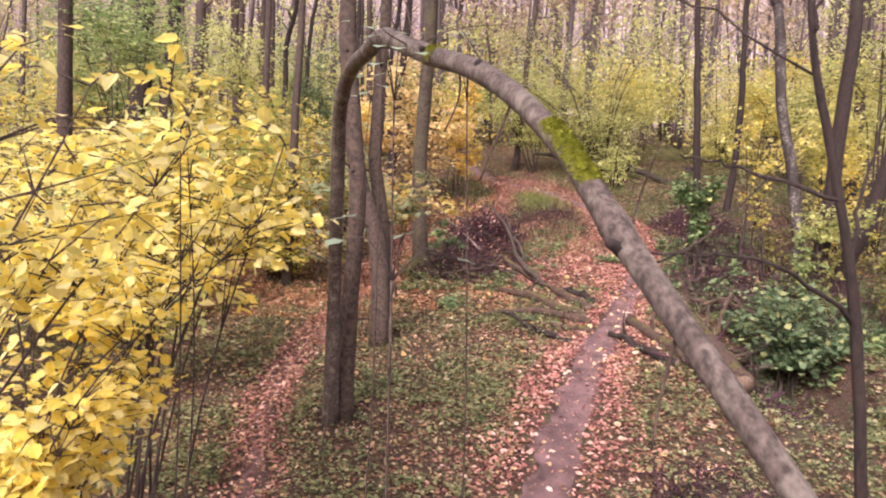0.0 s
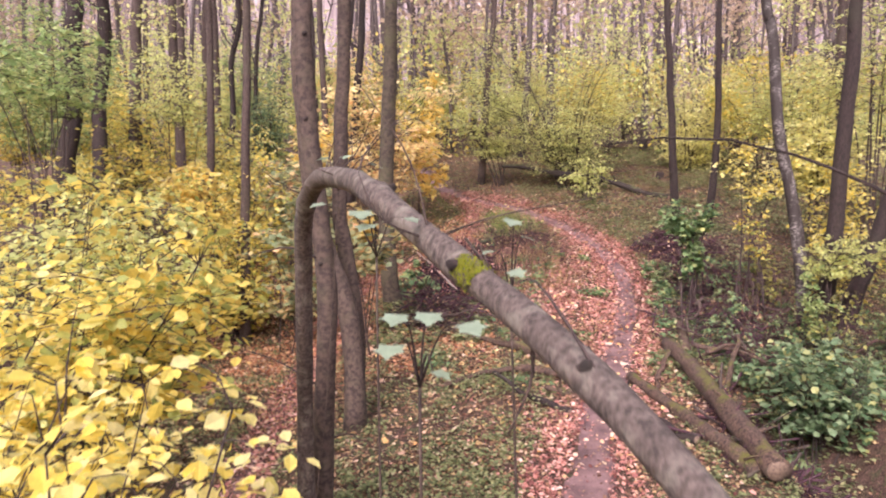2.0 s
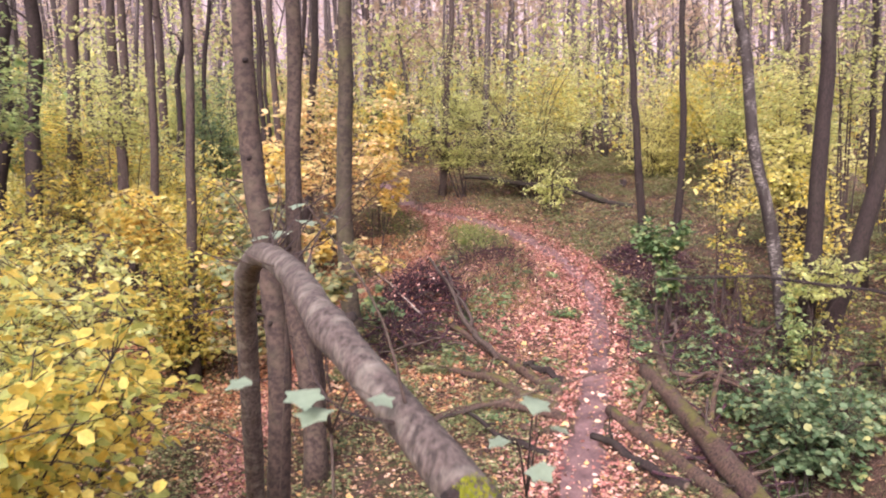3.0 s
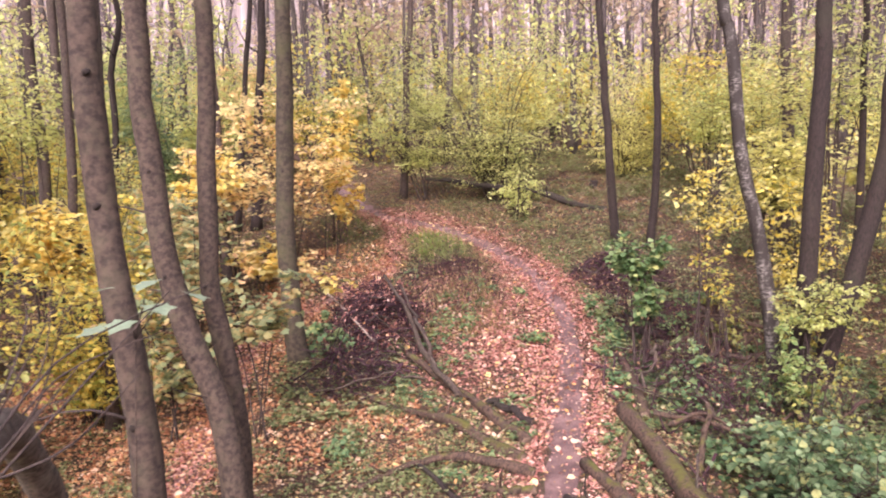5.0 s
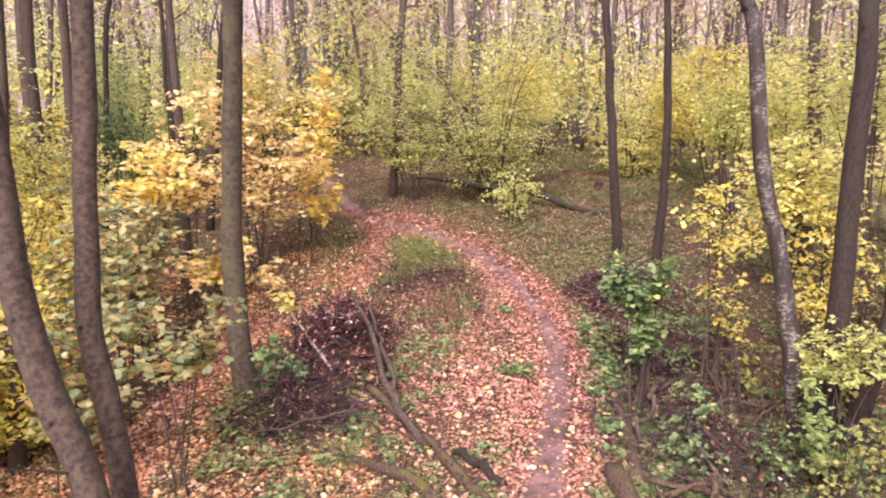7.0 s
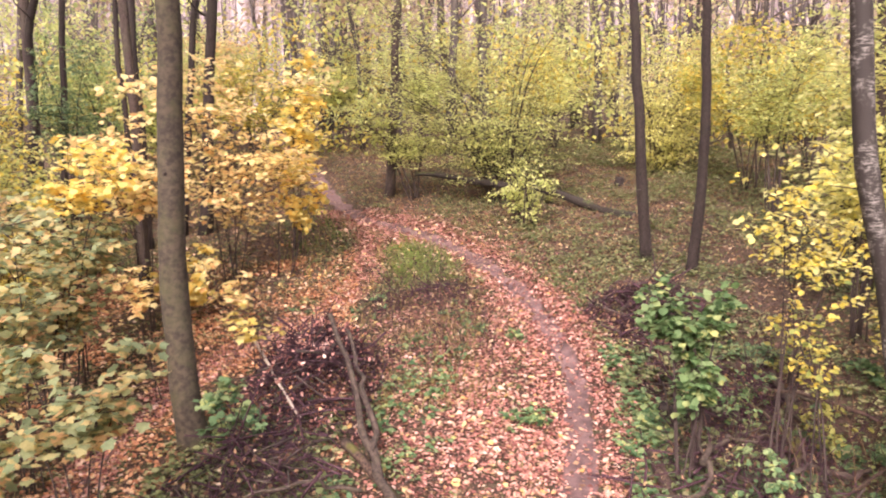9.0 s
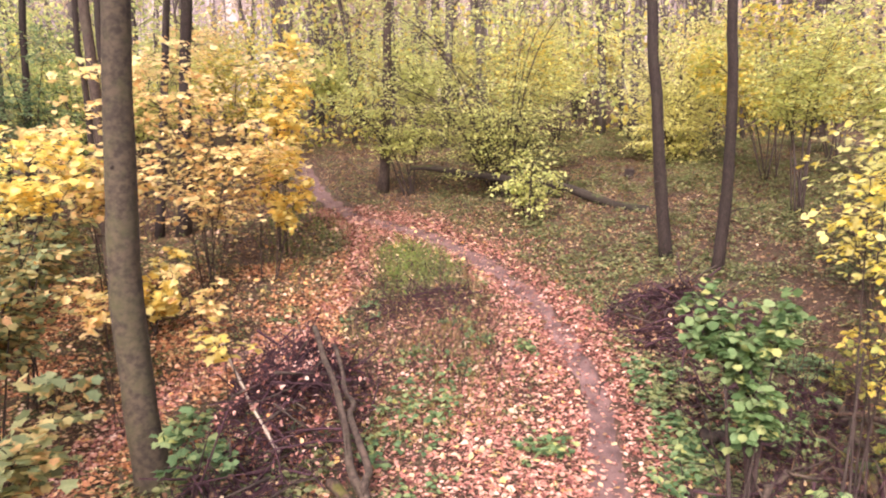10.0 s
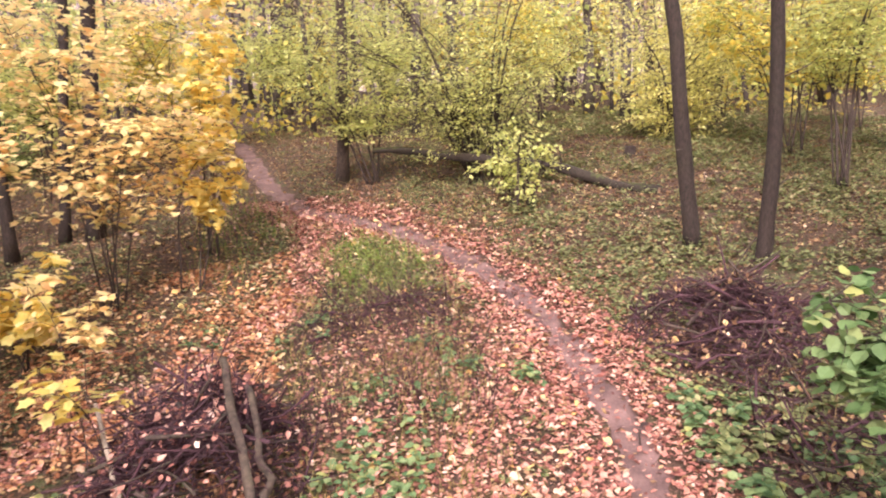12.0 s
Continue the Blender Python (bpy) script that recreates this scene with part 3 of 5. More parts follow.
tree([(-7.9, 18, 0.3), (-7.76, 18, 6.71)], 0.5, BARK_DARK, "dark twisted trunk among the hazels")
tree([(-7.6, 18.3, 0.3), (-7.12, 18.2, 6.71)], 0.4, BARK_DARK, "dark twisted trunk among the hazels")
tree([(-5.9, 20, 0.9), (-6.16, 20, 7.22)], 0.3, BARK, GREY)
tree([(-5.85, 22, 1.3), (-5.86, 22, 7.73)], 0.3, BARK, GREY, tint=1)
tree([(-2.95, 14, -0.1), (-2.87, 14, 6.06)], 0.19, BARK, SLIM)
tree([(-5.13, 24, 2.0), (-4.95, 24, 7.41)], 0.17, BARK_DARK, SLIM)
tree([(-5.71, 24, 2.0), (-5.61, 24, 7.4)], 0.22, BARK_DARK, SLIM)
tree([(-4.3, 17, 0.6), (-4.4, 17, 7)], 0.2, BARK, SLIM)


# ---- the bent tree ----
def bent_tree():
    ctrl = [(-0.78, 7.4, gz(-0.78, 7.4) - 0.05), (-0.72, 6.95, 0.8), (-0.65, 6.5, 1.5), (-0.58, 6.05, 2.2), (-0.5, 5.62, 2.62), (-0.34, 5.12, 2.82), (-0.1, 4.35, 2.82), (0.07, 3.68, 2.76), (0.35, 3.07, 2.57),
            (0.62, 2.42, 2.38), (0.83, 1.92, 2.13), (0.98, 1.53, 1.84), (1.2, 1.15, 1.47), (1.75, 0.3, 0.55), (2.6, -0.8, -0.9), (3.0, -1.5, gz(3.0, -1.5))]
    root = thing("bent_tree", ctrl[0], "grey tree bent over in an arch, moss on its bark", "tree")
    o = np.array(ctrl[0])
    line = spline(ctrl, 90) - o
    s = np.linspace(0, 1, 90)
    rad = np.interp(s, [0, 0.06, 0.33, 0.53, 0.66, 0.78, 1], [0.09, 0.068, 0.056, 0.044, 0.04, 0.034, 0.024])
    for at, amp in ((0.472, 0.012), (0.534, 0.012), (0.6, 0.01), (0.73, 0.012), (0.28, 0.012)):
        rad = rad * (1 + amp / 0.06 * np.exp(-((s - at) / 0.006) ** 2))
    v, f = tubes([(line, rad)], 18, 0.12)
    part("trunk", v, f, BARK_ARCH, root)
    # moss on the upper side, thick low down and thin by the knot
    for i0, i1, n, turn in ((59, 64, 5200, 0.1), (48, 50, 700, 0.8)):
        seg = line[i0:i1]
        u = rng.uniform(0, len(seg) - 1.001, n)
        i = u.astype(int)
        c = seg[i] * (1 - (u - i))[:, None] + seg[i + 1] * (u - i)[:, None]
        tan = seg[i + 1] - seg[i]
        tan /= np.linalg.norm(tan, axis=1)[:, None]
        side = np.cross(tan, [0, 0, 1.0])
        side /= np.linalg.norm(side, axis=1)[:, None]
        up = np.cross(side, tan)
        a = rng.normal(turn, 0.55, n)
        out = up * np.cos(a)[:, None] + side * np.sin(a)[:, None]
        P = c + out * (rad[i0:i1][i] * 1.03)[:, None]
        V, F = leaves(OVAL, P, tan + rng.normal(0, 0.6, (n, 3)), out + rng.normal(0, 0.3, (n, 3)), rng.uniform(0.004, 0.011, n))
        part("moss", V, F, MOSS, root, "bright yellow-green moss")
    # knots and torn stubs
    for at, ln, dirv, mat_ in ((42, 0.045, (0.8, -0.3, 0.5), BARK_DARK), (48, 0.045, (-0.6, -0.7, 0.3), BARK_DARK), (53, 0.03, (-0.2, -0.7, 0.5), BARK_DARK), (66, 0.045, (-0.8, 0.1, 0.25), BARK_DARK)):
        d = np.array(dirv) / np.linalg.norm(dirv)
        b = line[at] + d * rad[at] * 0.6
        pts = np.array([b, b + d * ln * 0.5, b + d * ln])
        v, f = tubes([(pts, np.array([0.026, 0.02, 0.013]))], 8, 0.4)
        part("stub", v, f, mat_, root)
    # thin shoots from the top of the arch and along it
    for k in range(30):
        at = rng.choice([24, 26, 28, 29, 30, 31, 32, 33, 35, 38, 46, 54, 66])
        b = line[at]
        d = np.array([rng.normal(0, 0.6), rng.normal(0.1, 0.5), rng.uniform(0.15, 0.9)])
        ln = rng.uniform(0.15, 0.6)
        d = d / np.linalg.norm(d) * ln
        pts = spline([b, b + d * 0.5 + rng.normal(0, 0.04, 3), b + d + rng.normal(0, 0.09, 3)], 8)
        v, f = tubes([(pts, np.linspace(0.0045, 0.0015, 8))], 5)
        part("shoot", v, f, BARK_PALE if k % 3 == 0 else TWIG, root)
    for at, dd in ((69, (-0.05, -0.02, -0.3)), (51, (-0.05, 0.02, -0.28)), (56, (-0.1, 0.08, -0.3))):
        b = line[at]
        d = np.array(dd)
        pts = spline([b, b + d * 0.5 + rng.normal(0, 0.04, 3), b + d], 8)
        v, f = tubes([(pts, np.linspace(0.006, 0.003, 8))], 5)
        part("hanging_twig", v, f, BARK_PALE, root)


bent_tree()


# ---- shrubs and saplings ----
def shrub(name, label, category, root_xy, centre, radii, stems, twigs, per_twig, leaf, tpl, size, bark=TWIG, thick=0.014, flat=1.2, group="", seed=None, spray=0.1, rise=0.45, tiers=0.0):
    """Stems arch from the root into an ellipsoid; side twigs carry leaves. Numbers of stems, of twigs a stem and leaves a twig."""
    g = np.random.default_rng(seed if seed is not None else int(abs(centre[0] * 991 + centre[1] * 137 + centre[2] * 17) * 10))
    x, y = root_xy
    o = np.array([x, y, gz(x, y) - 0.03])
    c, r = np.array(centre, float) - o, np.array(radii, float)
    root = thing(name, o, label, category, group)
    lines, LP, LA, LN = [], [], [], []
    for k in range(stems):
        d = g.normal(size=3)
        d /= np.linalg.norm(d)
        tip = c + d * r * g.uniform(0.3, 1.0) ** 0.5 + [0, 0, 0.2 * r[2]]
        foot = np.array([*g.normal(0, 0.05 + 0.02 * stems ** 0.5, 2), 0])
        bendp = foot * 0.5 + tip * 0.5 + np.array([*(-0.18 * (tip - foot)[:2]), 0.12 * tip[2]]) + g.normal(0, 0.06, 3)
        pts = spline([foot, bendp, tip], 16)
        sv, sf = tubes([(pts, np.linspace(thick, 0.003, 16) * g.uniform(0.7, 1.15))], 6, 0.2)
        part("stem", sv, sf, bark, root)
        inside = np.where((((pts - c) / (r * 1.25)) ** 2).sum(1) < 1)[0]
        if len(inside) < 3:
            inside = np.arange(9, 16)
        for j in range(twigs):
            s = pts[g.choice(inside)]
            a = g.uniform(0, 6.28)
            ln = g.uniform(0.35, 1.0) * r[:2].mean() * 0.8
            dv = np.array([math.cos(a), math.sin(a), g.normal(0.1, rise)]) * ln
            e = s + dv
            q = (((e - c) / r) ** 2).sum()
            if q > 1.25:
                e = c + (e - c) / math.sqrt(q) * g.uniform(0.85, 1.15)
            if tiers:
                e[2] += 0.65 * (round(e[2] / tiers + 0.5 * math.sin(3 * a)) * tiers - e[2])
            tw = spline([s, (s + e) / 2 + g.normal(0, 0.05, 3) * ln + [0, 0, 0.08 * ln], e + [0, 0, -0.06 * ln]], 6)
            lines.append((tw[[0, 2, 4, 5]], np.array([0.0045, 0.0033, 0.002, 0.0012])))
            t = g.uniform(0.1, 1.0, per_twig) ** 0.8 * 4.99
            i = t.astype(int)
            P = tw[i] * (1 - (t - i))[:, None] + tw[i + 1] * (t - i)[:, None]
            along = (e - s) / (np.linalg.norm(e - s) + 1e-6)
            sd = np.cross(along, [0, 0, 1.0])
            sg = np.where(np.arange(per_twig) % 2 == 0, 1, -1)[:, None]
            LP.append(P + g.normal(0, 0.25 * size, (per_twig, 3)) + sd * g.normal(0, spray * ln, (per_twig, 1)))
            LA.append(along * 0.55 + sd * sg * 0.8 + g.normal(0, 0.35, (per_twig, 3)) + [0, 0, -0.3])
            LN.append(g.normal(0, 0.5 / flat, (per_twig, 3)) + [0, 0, 1])
    v, f = tubes(lines, 3)
    wood = tagged(part("branchwork", v, f, bark, root), kind="stuff")
    P, A, N = np.vstack(LP), np.vstack(LA), np.vstack(LN)
    S = size * g.uniform(0.6, 1.25, len(P))
    if len(P) <= 40:
        for k in range(len(P)):
            V, F = leaves(tpl, P[k:k + 1], A[k:k + 1], N[k:k + 1], S[k:k + 1])
            part("leaf", V, F, leaf, root)
    else:
        V, F = leaves(tpl, P, A, N, S)
        tagged(part("foliage", V, F, leaf, wood, smooth=False), kind="stuff")
    return root


GG = "hazel bush with yellow and greenish leaves"
HZ = "hazel bush with bright yellow autumn leaves"
HB, MS = "hazel_bush", "maple_sapling"
# the yellow hazels beside the start of the path
shrub(HB, HZ, "bush", (-1.5, 1.7), (-0.78, 1.95, 2.0), (0.9, 0.55, 0.4), 5, 13, 8, L_YELLOW, OVAL, 0.072, seed=11)
shrub(HB, HZ, "bush", (-1.75, 3.0), (-1.15, 3.4, 1.68), (0.95, 0.8, 0.5), 7, 24, 10, L_YELLOW, OVAL, 0.074, thick=0.009, seed=12)
shrub(HB, HZ, "bush", (-1.75, 3.1), (-1.42, 3.2, 0.82), (0.62, 0.5, 0.55), 6, 30, 9, L_YELLOW, OVAL, 0.074, thick=0.007, seed=29)
shrub(HB, GG, "bush", (-2.2, 5.6), (-1.62, 5.5, 2.1), (0.95, 0.9, 0.8), 9, 32, 10, L_GOLD, OVAL, 0.078, seed=13)
shrub(HB, HZ, "bush", (-2.5, 4.9), (-2.1, 5.0, 1.55), (0.9, 0.8, 0.75), 7, 32, 10, L_YELLOW, OVAL, 0.078, seed=31)
shrub(HB, HZ, "bush", (-3.4, 3.2), (-3.2, 3.4, 1.2), (1.0, 1.2, 1.3), 9, 30, 10, L_YELLOW, LEAF4, 0.07, seed=14)
shrub(HB, GG, "bush", (-3.3, 8.2), (-3.0, 8.3, 1.5), (1.25, 1.3, 1.4), 11, 40, 10, L_LIME, OVAL, 0.08, seed=15)
shrub(HB, GG, "bush", (-4.6, 11.5), (-4.5, 11.8, 1.7), (1.8, 1.8, 1.6), 13, 36, 10, L_GOLD, OVAL, 0.092, seed=16)
shrub(HB, GG, "bush", (-3.2, 14.2), (-3.1, 14.2, 2.0), (1.3, 1.3, 1.6), 13, 38, 10, L_GOLD, LEAF4, 0.1, seed=17)
shrub(HB, HZ, "bush", (-6.5, 9.5), (-6.4, 9.5, 1.4), (1.6, 1.6, 1.5), 12, 46, 11, L_YELLOW, LEAF4, 0.08, seed=18)
shrub(HB, GG, "bush", (-6.2, 15.5), (-6.2, 15.5, 2.1), (1.8, 1.7, 1.7), 12, 50, 11, L_GOLD, LEAF4, 0.085, seed=19)
shrub(HB, HZ, "bush", (-4.3, 19.3), (-4.3, 19.3, 2.6), (1.5, 1.4, 1.6), 12, 50, 11, L_YELLOW, LEAF4, 0.09, seed=20)
# maples
shrub(MS, "maple sapling with broad orange and golden leaves", "sapling", (-0.8, 20.9), (-0.65, 20.8, 4.6), (1.85, 1.3, 1.75), 6, 50, 10, L_ORANGE, MAPLE, 0.105, flat=3.0, seed=21, spray=0.2, rise=0.14, tiers=0.42)
shrub(MS, "maple sapling with golden and pale orange leaves", "sapling", (-1.9, 19.0), (-1.8, 18.9, 4.1), (1.1, 0.8, 1.0), 6, 24, 9, L_ORANGE, MAPLE, 0.105, flat=2.4, seed=37, spray=0.2, rise=0.14, tiers=0.4)
shrub(MS, "maple sapling with golden and pale orange leaves", "sapling", (0.2, 22.4), (0.0, 22.3, 5.0), (1.0, 0.8, 1.5), 4, 34, 9, L_AMBER, MAPLE, 0.12, flat=2.2, seed=38, spray=0.14, rise=0.2)
shrub(MS, "thin maple sapling with a few yellow-orange leaves", "sapling", (-0.4, 18.1), (-0.4, 18.2, 2.0), (0.55, 0.4, 0.4), 2, 12, 7, L_ORANGE, MAPLE, 0.11, thick=0.008, flat=2.0, seed=71)
shrub(MS, "thin maple sapling with pale yellow leaves", "sapling", (0.35, 16.4), (0.25, 16.2, 1.75), (0.4, 0.35, 0.25), 2, 7, 5, L_AMBER, MAPLE, 0.11, thick=0.007, flat=2.0, seed=72)
shrub(MS, "thin maple sapling with orange leaves", "sapling", (-1.0, 16.6), (-1.0, 16.5, 2.2), (0.5, 0.4, 0.35), 2, 10, 6, L_ORANGE, MAPLE, 0.11, thick=0.007, flat=2.0, seed=73)
shrub(MS, "maple sapling with amber-yellow leaves", "sapling", (0.1, 21.2), (0.5, 21.1, 3.35), (0.45, 0.5, 0.7), 3, 26, 9, L_AMBER, MAPLE, 0.1, seed=22, spray=0.14, rise=0.2, tiers=0.3)
shrub(MS, "low maple sapling with yellow-orange leaves", "sapling", (-1.4, 19.2), (-1.35, 19.2, 2.0), (0.7, 0.5, 0.5), 3, 18, 8, L_AMBER, MAPLE, 0.12, flat=1.6, seed=23)
shrub(MS, "maple sapling with greyish green leaves turning gold", "sapling", (-2.9, 18.2), (-2.8, 18.0, 3.1), (1.15, 0.8, 1.0), 5, 30, 9, L_MIXED, MAPLE, 0.105, flat=2.0, seed=24, spray=0.18, rise=0.16, tiers=0.38)
shrub(MS, "maple sapling with golden and pale orange leaves", "sapling", (-2.4, 17.3), (-2.2, 17.2, 3.75), (0.85, 0.6, 0.6), 4, 20, 9, L_AMBER, MAPLE, 0.1, flat=2.2, seed=30, spray=0.18, rise=0.16, tiers=0.36)
shrub(MS, "maple sapling with greyish green leaves turning orange", "sapling", (-0.75, 13.0), (-0.8, 13.0, 2.0), (0.75, 0.6, 0.6), 4, 24, 8, L_MIXED, MAPLE, 0.1, flat=1.9, seed=25, spray=0.14, rise=0.2)
shrub(MS, "maple sapling with greyish green leaves turning orange", "sapling", (-2.0, 13.4), (-2.0, 13.4, 1.5), (0.8, 0.7, 0.9), 4, 26, 8, L_MIXED, MAPLE, 0.1, flat=1.9, seed=26, spray=0.14, rise=0.2)
shrub(MS, "maple sapling with greyish green and yellow leaves", "sapling", (-2.5, 16.4), (-2.4, 16.4, 2.4), (1.1, 0.8, 0.9), 5, 34, 9, L_MIXED, MAPLE, 0.1, flat=1.9, seed=27, spray=0.14, rise=0.2)
shrub(MS, "maple sapling with layered greyish green and yellow leaves", "sapling", (-1.9, 14.8), (-1.7, 14.7, 2.5), (1.05, 0.8, 0.95), 5, 34, 9, L_MIXED, MAPLE, 0.1, flat=2.0, seed=36, spray=0.14, rise=0.2)
shrub(MS, "maple sapling with golden leaves", "sapling", (-4.2, 16.4), (-4.1, 16.4, 2.6), (1.2, 0.9, 0.9), 5, 34, 9, L_AMBER, MAPLE, 0.13, flat=1.7, seed=28, spray=0.14, rise=0.2)
shrub(MS, "small maple sapling with pale green leaves", "sapling", (0.3, 14.9), (0.25, 14.9, 1.0), (0.38, 0.3, 0.4), 4, 12, 6, L_GREEN, MAPLE, 0.1, thick=0.006, flat=1.8, seed=35)
# shrubs above the path
HS = "hornbeam_shrub"
shrub(HS, "wide-spreading shrub with yellow-green leaves above the path", "shrub", (5.0, 24.8), (4.4, 24.9, 6.0), (3.8, 2.0, 2.3), 14, 64, 16, L_LIME, LEAF4, 0.079, flat=2.6, seed=41, thick=0.028, spray=0.2, rise=0.16, tiers=0.5)
shrub(HS, "shrub with layered pale green leaves at the path's bend", "shrub", (2.9, 25.6), (2.3, 25.3, 4.7), (1.7, 0.9, 0.85), 7, 40, 14, L_LIME, LEAF4, 0.079, flat=1.8, seed=51, thick=0.024, spray=0.2, rise=0.16, tiers=0.4)
shrub(HS, "shrub with a drooping clump of yellow-green leaves", "shrub", (5.3, 22.6), (4.9, 22.2, 3.35), (0.95, 0.6, 0.75), 5, 26, 9, L_LIME, LEAF4, 0.085, seed=42, thick=0.028)
shrub(HS, "shrub with lemon-yellow leaves on thin dark stems", "shrub", (9.9, 27), (10.1, 27, 5.8), (2.3, 1.6, 1.9), 12, 60, 15, L_LEMON, LEAF4, 0.09, seed=43, thick=0.028, spray=0.2, rise=0.16, tiers=0.5)
shrub(HS, "tall shrub with fresh yellow-green leaves", "shrub", (10.4, 21.8), (10.4, 21.8, 6.2), (1.5, 1.1, 1.8), 6, 44, 15, L_LIME, LEAF4, 0.088, flat=2.0, seed=44, thick=0.028, spray=0.2, rise=0.16)
shrub(HS, "tall shrub with green leaves between bare trunks", "shrub", (-5.6, 28.5), (-5.6, 28.5, 6.0), (2.2, 1.5, 2.6), 8, 60, 15, L_SOFTGREEN, LEAF4, 0.097, flat=1.8, seed=52, thick=0.028, spray=0.2, rise=0.16)
shrub(HS, "tall shrub with yellow-green leaves", "shrub", (-8.8, 18.8), (-8.8, 18.8, 5.6), (2.2, 1.6, 1.9), 8, 54, 15, L_SOFTGREEN, LEAF4, 0.097, seed=53, thick=0.028, spray=0.2, rise=0.16)
shrub(HS, "tall shrub with deep green leaves behind the maples", "shrub", (-4.3, 22.6), (-4.1, 22.5, 5.2), (1.0, 0.8, 1.25), 5, 44, 13, L_ELDER, LEAF4, 0.085, flat=2.0, seed=57, thick=0.024, spray=0.2, rise=0.16, tiers=0.45)
# right of the path
shrub("hazel_sapling", "hazel sapling with clear yellow leaves", "sapling", (5.9, 13.5), (6.05, 13.4, 3.3), (1.0, 0.6, 0.58), 5, 22, 8, L_YELLOW, OVAL, 0.07, seed=45)
shrub("hazel_sapling", "hazel sapling with trailing yellow leaves", "sapling", (6.2, 13.1), (6.0, 13.2, 2.25), (0.4, 0.4, 0.65), 3, 12, 7, L_GOLD, OVAL, 0.065, seed=46)
shrub("elder_bush", "leafy green elder bush beside the path", "bush", (5.05, 13.75), (4.93, 13.75, 2.5), (0.5, 0.42, 0.5), 3, 38, 7, L_ELDER_FRESH, ROUND, 0.086, thick=0.034, flat=1.4, seed=47)
shrub("elder_bush", "low green elder shoots beside the path", "bush", (5.0, 13.6), (4.93, 13.7, 1.72), (0.36, 0.34, 0.42), 3, 18, 7, L_ELDER_FRESH, ROUND, 0.09, flat=1.4, seed=55)
shrub("elder_bush", "dense green elder bush over the hollow", "bush", (5.3, 9.9), (5.25, 9.95, 0.4), (1.0, 0.85, 0.6), 9, 30, 8, L_ELDER, ROUND, 0.085, flat=1.4, seed=48)
shrub("elder_bush", "pale yellow-green bush against dark trunks", "bush", (6.3, 11.5), (6.4, 11.6, 1.95), (0.8, 0.5, 0.4), 5, 28, 8, L_LIME, OVAL, 0.062, seed=49)
shrub("elder_bush", "green bush with a few yellow leaves below pale leaves", "bush", (6.15, 11.4), (6.15, 11.4, 1.15), (0.42, 0.4, 0.5), 4, 18, 8, L_SOFTGREEN, OVAL, 0.068, seed=56)
shrub("elder_bush", "sparse yellow-green bush in the hollow", "bush", (5.9, 10.9), (5.9, 10.9, 0.9), (0.6, 0.6, 0.6), 4, 14, 8, L_OLIVE, OVAL, 0.06, seed=50)
shrub("elder_bush", "sparse yellow-green bush in the hollow", "bush", (7.4, 10.6), (7.3, 10.6, 1.4), (0.9, 0.8, 0.9), 6, 30, 9, L_OLIVE, OVAL, 0.07, seed=54)


BR, GN = "low bramble sprawling over dead twigs in the hollow", "bramble"
for x, y, h, r, leaf, k in ((5.2, 12.2, 0.4, 0.4, L_GREEN, 1), (5.9, 11.7, 0.5, 0.4, L_ELDER_FRESH, 2), (5.5, 13.0, 0.5, 0.4, L_GREEN, 3), (6.5, 13.6, 0.55, 0.45, L_OLIVE, 4), (6.0, 14.3, 0.5, 0.45, L_ELDER_FRESH, 5), (6.7, 12.4, 0.7, 0.4, L_OLIVE, 6),
                            (4.9, 11.0, 0.35, 0.35, L_GREEN, 7), (7.0, 15.2, 0.5, 0.5, L_OLIVE, 9)):
    shrub(GN, BR, "bush", (x, y), (x, y, gz(x, y) + h), (r, r, h * 0.6), 4, 8, 7, leaf, OVAL, 0.07, bark=TWIG_RED, thick=0.007, seed=200 + k)


def pale_sapling(foot, fork, tips, size):
    """A thin stem with a few pale leaves, each on a stalk of its own."""
    g = np.random.default_rng(int(foot[1] * 100))
    o = np.array([foot[0], foot[1], gz(*foot) - 0.03])
    root = thing("maple_sapling", o, "thin sapling with a few pale green leaves", "sapling")
    fork = np.array(fork, float)
    v, f = tubes([(spline([o, (o + fork) / 2 + [0.06, 0.04, 0], fork], 16) - o, np.linspace(0.007, 0.004, 16))], 6, 0.2)
    part("stem", v, f, BARK_PALE, root)
    for k, tip in enumerate(tips):
        tip = np.array(tip, float)
        d = (tip - fork) / np.linalg.norm(tip - fork)
        v, f = tubes([(spline([fork, (fork + tip) / 2 + [0, 0, 0.06], tip], 7) - o, np.linspace(0.003, 0.0012, 7))], 4)
        twig = part("twig", v, f, TWIG, root)
        ax = np.array([[d[0] * 0.9 + g.normal(0, 0.6), -0.5, -0.12]])
        V, F = leaves(MAPLE, (tip - o)[None], ax, np.array([[g.normal(0, 0.22), g.normal(0, 0.2), 1.0]]), np.array([size * g.uniform(0.8, 1.15)]))
        part("leaf", V, F, L_PALE, twig)


pale_sapling((0.0, 3.75), (0.1, 3.4, 2.55), [(-0.04, 3.2, 2.73), (0.06, 3.2, 2.71), (0.1, 3.2, 2.67), (0.2, 3.2, 2.69), (0.28, 3.2, 2.61)], 0.065)
pale_sapling((0.62, 3.5), (0.55, 3.35, 2.4), [(0.53, 3.15, 2.69), (0.55, 3.12, 2.64), (0.48, 3.2, 2.59), (0.53, 3.2, 2.53)], 0.055)
pale_sapling((0.2, 2.9), (0.25, 2.7, 2.3), [(0.2, 2.58, 2.5), (0.19, 2.58, 2.43), (0.35, 2.58, 2.48), (0.28, 2.58, 2.37), (0.27, 2.6, 2.5)], 0.058)
